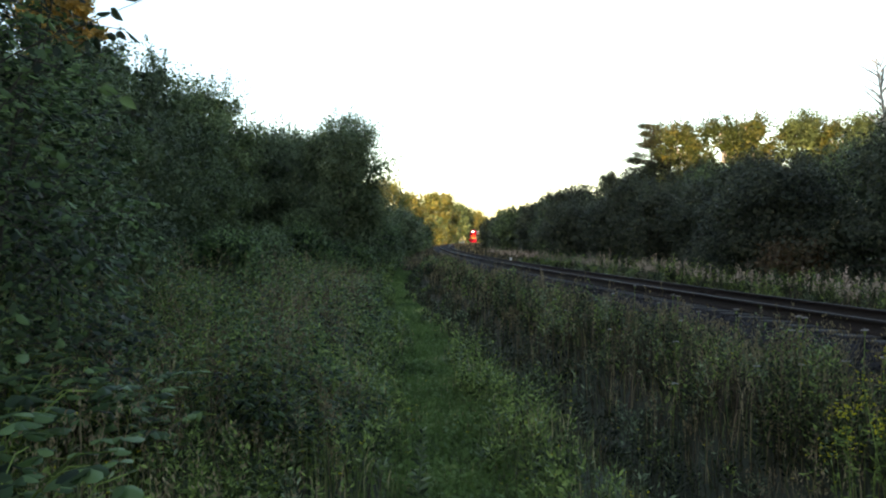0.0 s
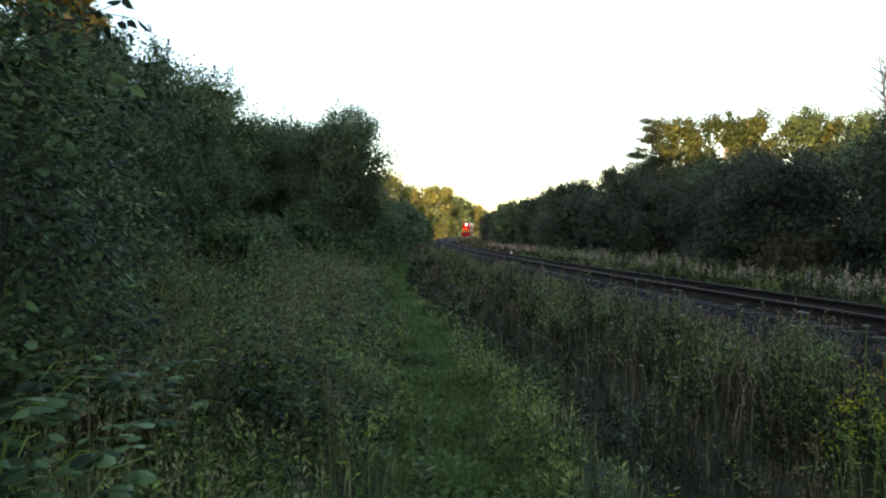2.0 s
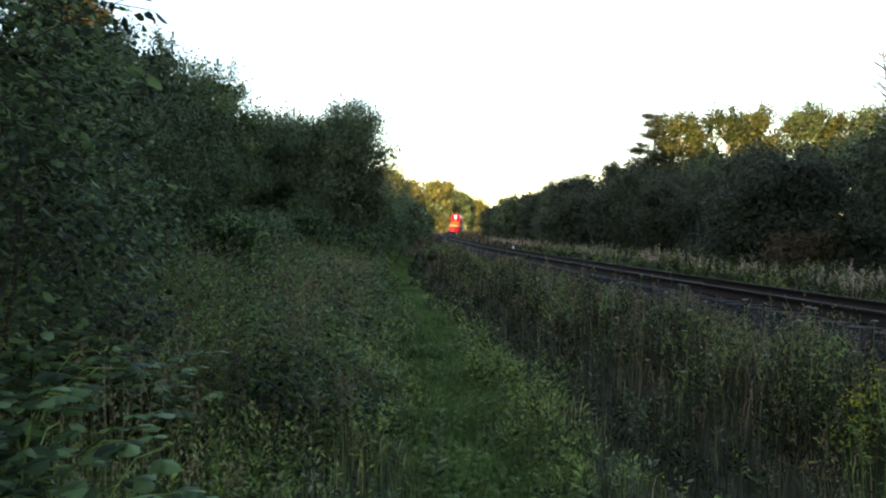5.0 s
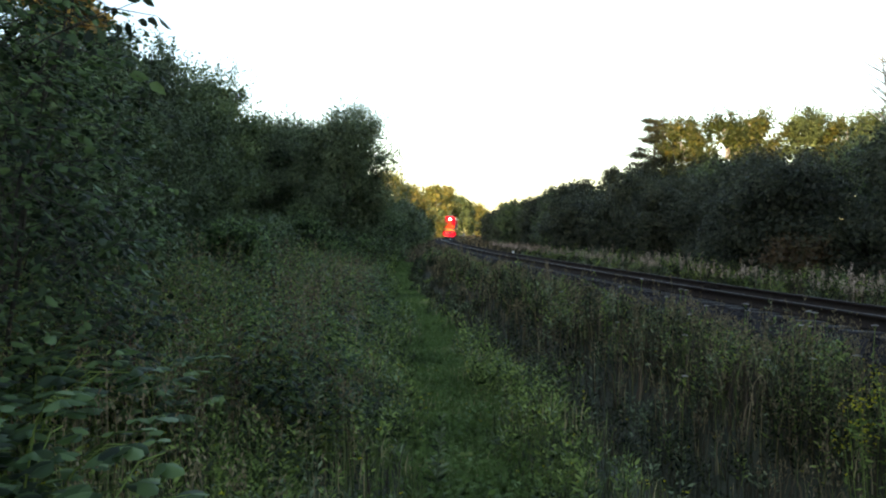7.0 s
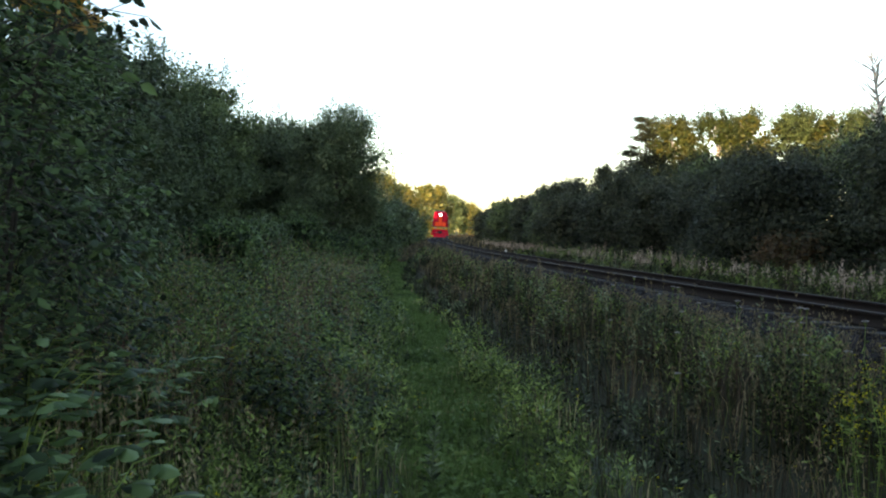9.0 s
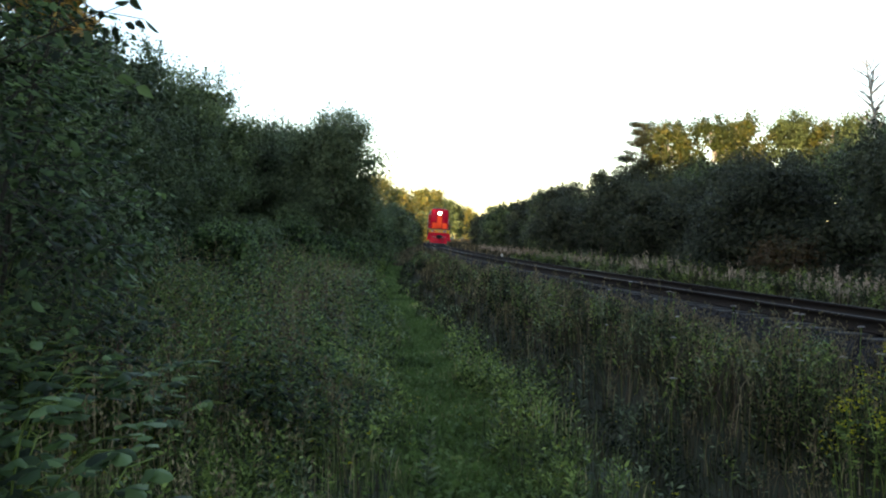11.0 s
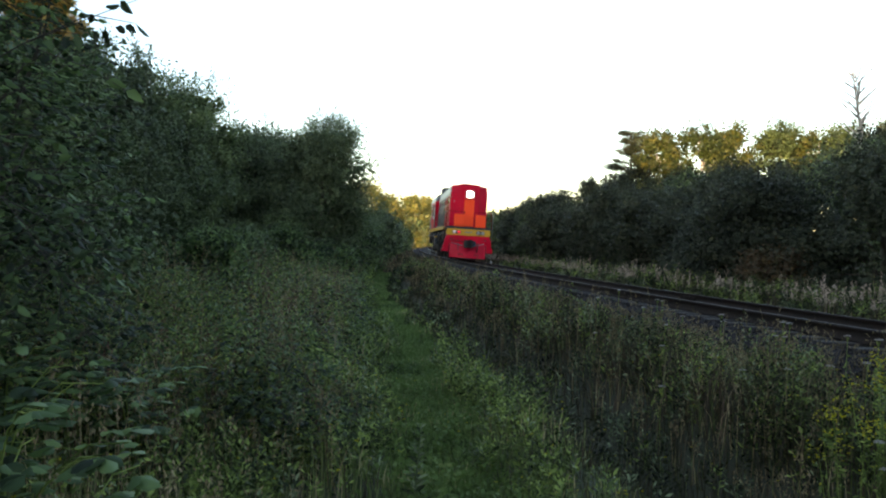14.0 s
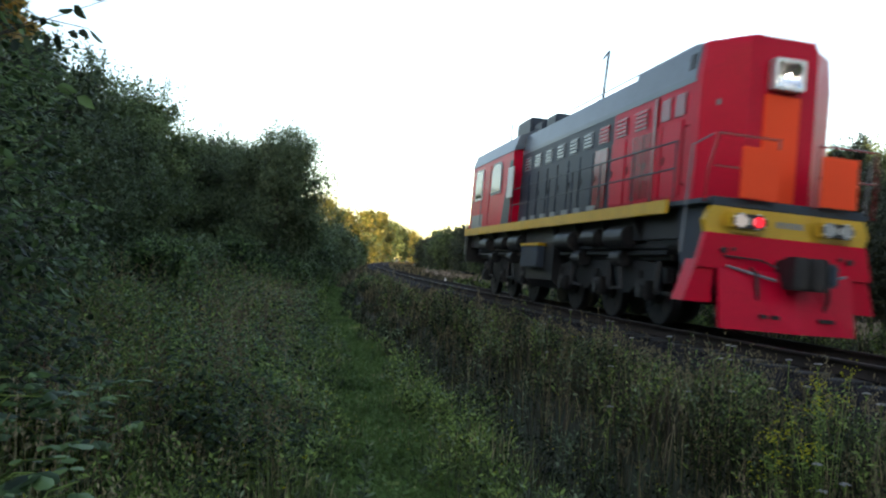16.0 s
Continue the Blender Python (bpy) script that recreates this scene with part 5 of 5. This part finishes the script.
    part("roof_rail", rod([(-1.6, -0.92, 4.98), (-8.4, -0.92, 4.98)], 0.014), GREY_PALE, loco)
    # under the frame: tank, boxes, bogies
    part("fuel_tank", prism([(-1.35, 0.55), (-1.1, 0.35), (1.1, 0.35), (1.35, 0.55), (1.35, 1.45), (-1.35, 1.45)], -7.1, -9.2), BLACK, loco, "black fuel tank")
    for s in (-1, 1):
        bx = part("equipment_box", box(-9.15, -7.7, s * 1.36, s * 1.56, 0.85, 1.42, 0.03), GREY, loco, "grey locker with a yellow lid")
        part("lid", box(-9.17, -7.68, s * 1.34, s * 1.58, 1.40, 1.48, 0.015), YELLOW, bx)
        for x, z, r, ln in ((-1.75, 1.42, 0.2, 1.2), (-3.3, 1.52, 0.22, 0.9), (-4.7, 1.55, 0.18, 0.8), (-6.2, 1.50, 0.22, 1.0), (-10.2, 1.52, 0.22, 1.0), (-11.8, 1.55, 0.18, 0.8), (-13.6, 1.52, 0.22, 1.0)):
            part("air_reservoir", disc(x, s * (1.05 if x > -2 else 1.32), z, r, ln, "x", 18), BLACK, loco)
        for x in (-2.5, -4.0, -5.5, -7.0, -9.6, -11.0, -12.6, -14.4):
            part("frame_bracket", prism([(s * 1.2, 1.98), (s * 1.5, 1.98), (s * 1.5, 1.85), (s * 1.3, 1.45), (s * 1.2, 1.45)], x - 0.03, x + 0.03), BLACK, loco)
    part("equipment_casing", box(-15.4, -1.5, -0.62, 0.62, 0.62, 1.5, 0.04), BLACK, loco)
    for s in (-1, 1):
        for x0, x1 in ((-6.9, -1.6), (-15.2, -9.5)):
            part("pipe_rack", join(*[rod([(x0, s * 1.2, z), (x1, s * 1.2, z)], 0.05) for z in (1.22, 1.34)], box(x0, x1, s * 0.95, s * 1.12, 1.1, 1.5, 0.02)), BLACK, loco)
    part("rear_beam", box(-LENGTH, -LENGTH + 0.2, -1.45, 1.45, 0.95, 1.98), BLACK, loco)
    part("rear_steps", join(box(-16.2, -15.5, -1.58, -1.2, 0.5, 0.56), box(-16.2, -15.5, 1.2, 1.58, 0.5, 0.56)), BLACK, loco)
    for c in (AXLES[1] / FIT, AXLES[4] / FIT):
        for s in (-1, 1):
            bogie = part("bogie_frame", prism([(c + 2.75, 0.95), (c + 2.75, 0.70), (c + 1.6, 0.70), (c + 1.3, 0.45), (c + 0.8, 0.45), (c + 0.5, 0.75), (c - 0.5, 0.75), (c - 0.8, 0.45), (c - 1.3, 0.45),
                                               (c - 1.6, 0.70), (c - 2.75, 0.70), (c - 2.75, 0.95), (c - 1.9, 1.08), (c + 1.9, 1.08)], s * 0.98, s * 1.12, "y"), BLACK, loco)
            for k in (-2.1, 0, 2.1):
                part("axle_box", join(box(c + k - 0.2, c + k + 0.2, s * 1.05, s * 1.3, 0.36, 0.72, 0.03), disc(c + k, s * 1.30, 0.525, 0.13, 0.08, "y", 16)), BLACK, bogie)
                for d in (-0.38, 0.38):
                    coils = [disc(c + k + d, s * 1.12, 0.50 + 0.055 * i, 0.10, 0.03, "z", 14) for i in range(8)]
                    part("spring", join(*coils), BLACK, bogie)
            for k in (-1.05, 1.05):
                part("brake_cylinder", disc(c + k, s * 1.25, 1.12, 0.17, 0.5, "x", 16), BLACK, bogie)
                part("brake_lever", rod([(c + k, s * 1.28, 1.1), (c + k * 1.25, s * 1.3, 0.55), (c + k * 0.75, s * 1.3, 0.5)], 0.03), BLACK, bogie)
            for k in (-2.1, 0, 2.1):
                part("damper", disc(c + k + 0.62, s * 1.26, 0.82, 0.06, 0.5, "z", 12), BLACK, bogie)
            part("sand_pipe", rod([(c + 2.7, s * 0.9, 1.3), (c + 2.8, s * 0.85, 0.6), (c + 2.65, s * 0.8, 0.15)], 0.02), BLACK, bogie)
    for o in loco.children_recursive:
        o.data.transform(Matrix.Translation((0, 0, 0.085)) @ Matrix.Scale(FIT, 4))
    wheels = []
    for k, x in enumerate(AXLES):
        bm = disc(0, 0, 0, 0.085, 1.7, "y", 12)
        for s in (-1, 1):
            bm = join(bm, disc(0, s * 0.795, 0, WHEEL_R, 0.13, "y", 32), disc(0, s * 0.72, 0, WHEEL_R + 0.028, 0.03, "y", 32), disc(0, s * 0.87, 0, 0.16, 0.05, "y", 16))
            for q in range(4):
                a = q * math.pi / 2
                bm = join(bm, disc(math.cos(a) * 0.3, s * 0.865, math.sin(a) * 0.3, 0.06, 0.02, "y", 10))
        w = part("wheelset", bm, BLACK, loco, "dark steel wheelset with worn treads")
        w.location = (x, 0, WHEEL_R)
        wheels.append(w)
    return loco, wheels


locomotive, wheelsets = make_locomotive()
SPEED = 17.499


def run_left(t):
    """Metres still to run at time t: a steady pace, braking a little over the last seconds."""
    left = 16.0 - t
    ease = min(1.0, max(0.0, (left - 0.6) / 2.9))
    return left * SPEED + 2.6 * ease * ease * (3 - 2 * ease)


def loco_pose(t):
    """The locomotive on its track: front beam and rear end both on the curve, leaning with the rails."""
    s = run_left(t)
    x0, y0, _ = track_at(s)
    x1, y1, _ = track_at(s + LENGTH * FIT)
    h = math.degrees(math.atan2(y0 - y1, x0 - x1))
    return pose(float(x0), float(y0), RAIL_TOP, 0, 0, h) @ pose(0, 0, 0, -math.degrees(math.atan(CANT)), 0, 0) @ pose(0, LOCO_SIDE, 0)


LOCO_SIDE = 0.13


def motions():
    walk(locomotive, [(t, loco_pose(t)) for t in np.arange(0, 16.01, 0.25)])
    rows = [(i / 30.0, math.degrees((run_left(0.0) - run_left(i / 30.0)) / WHEEL_R)) for i in range(0, 481)]
    for w, x in zip(wheelsets, AXLES):
        walk(w, [(t, pose(x, 0, WHEEL_R, 0, a % 360.0, 0)) for t, a in rows])


motions()
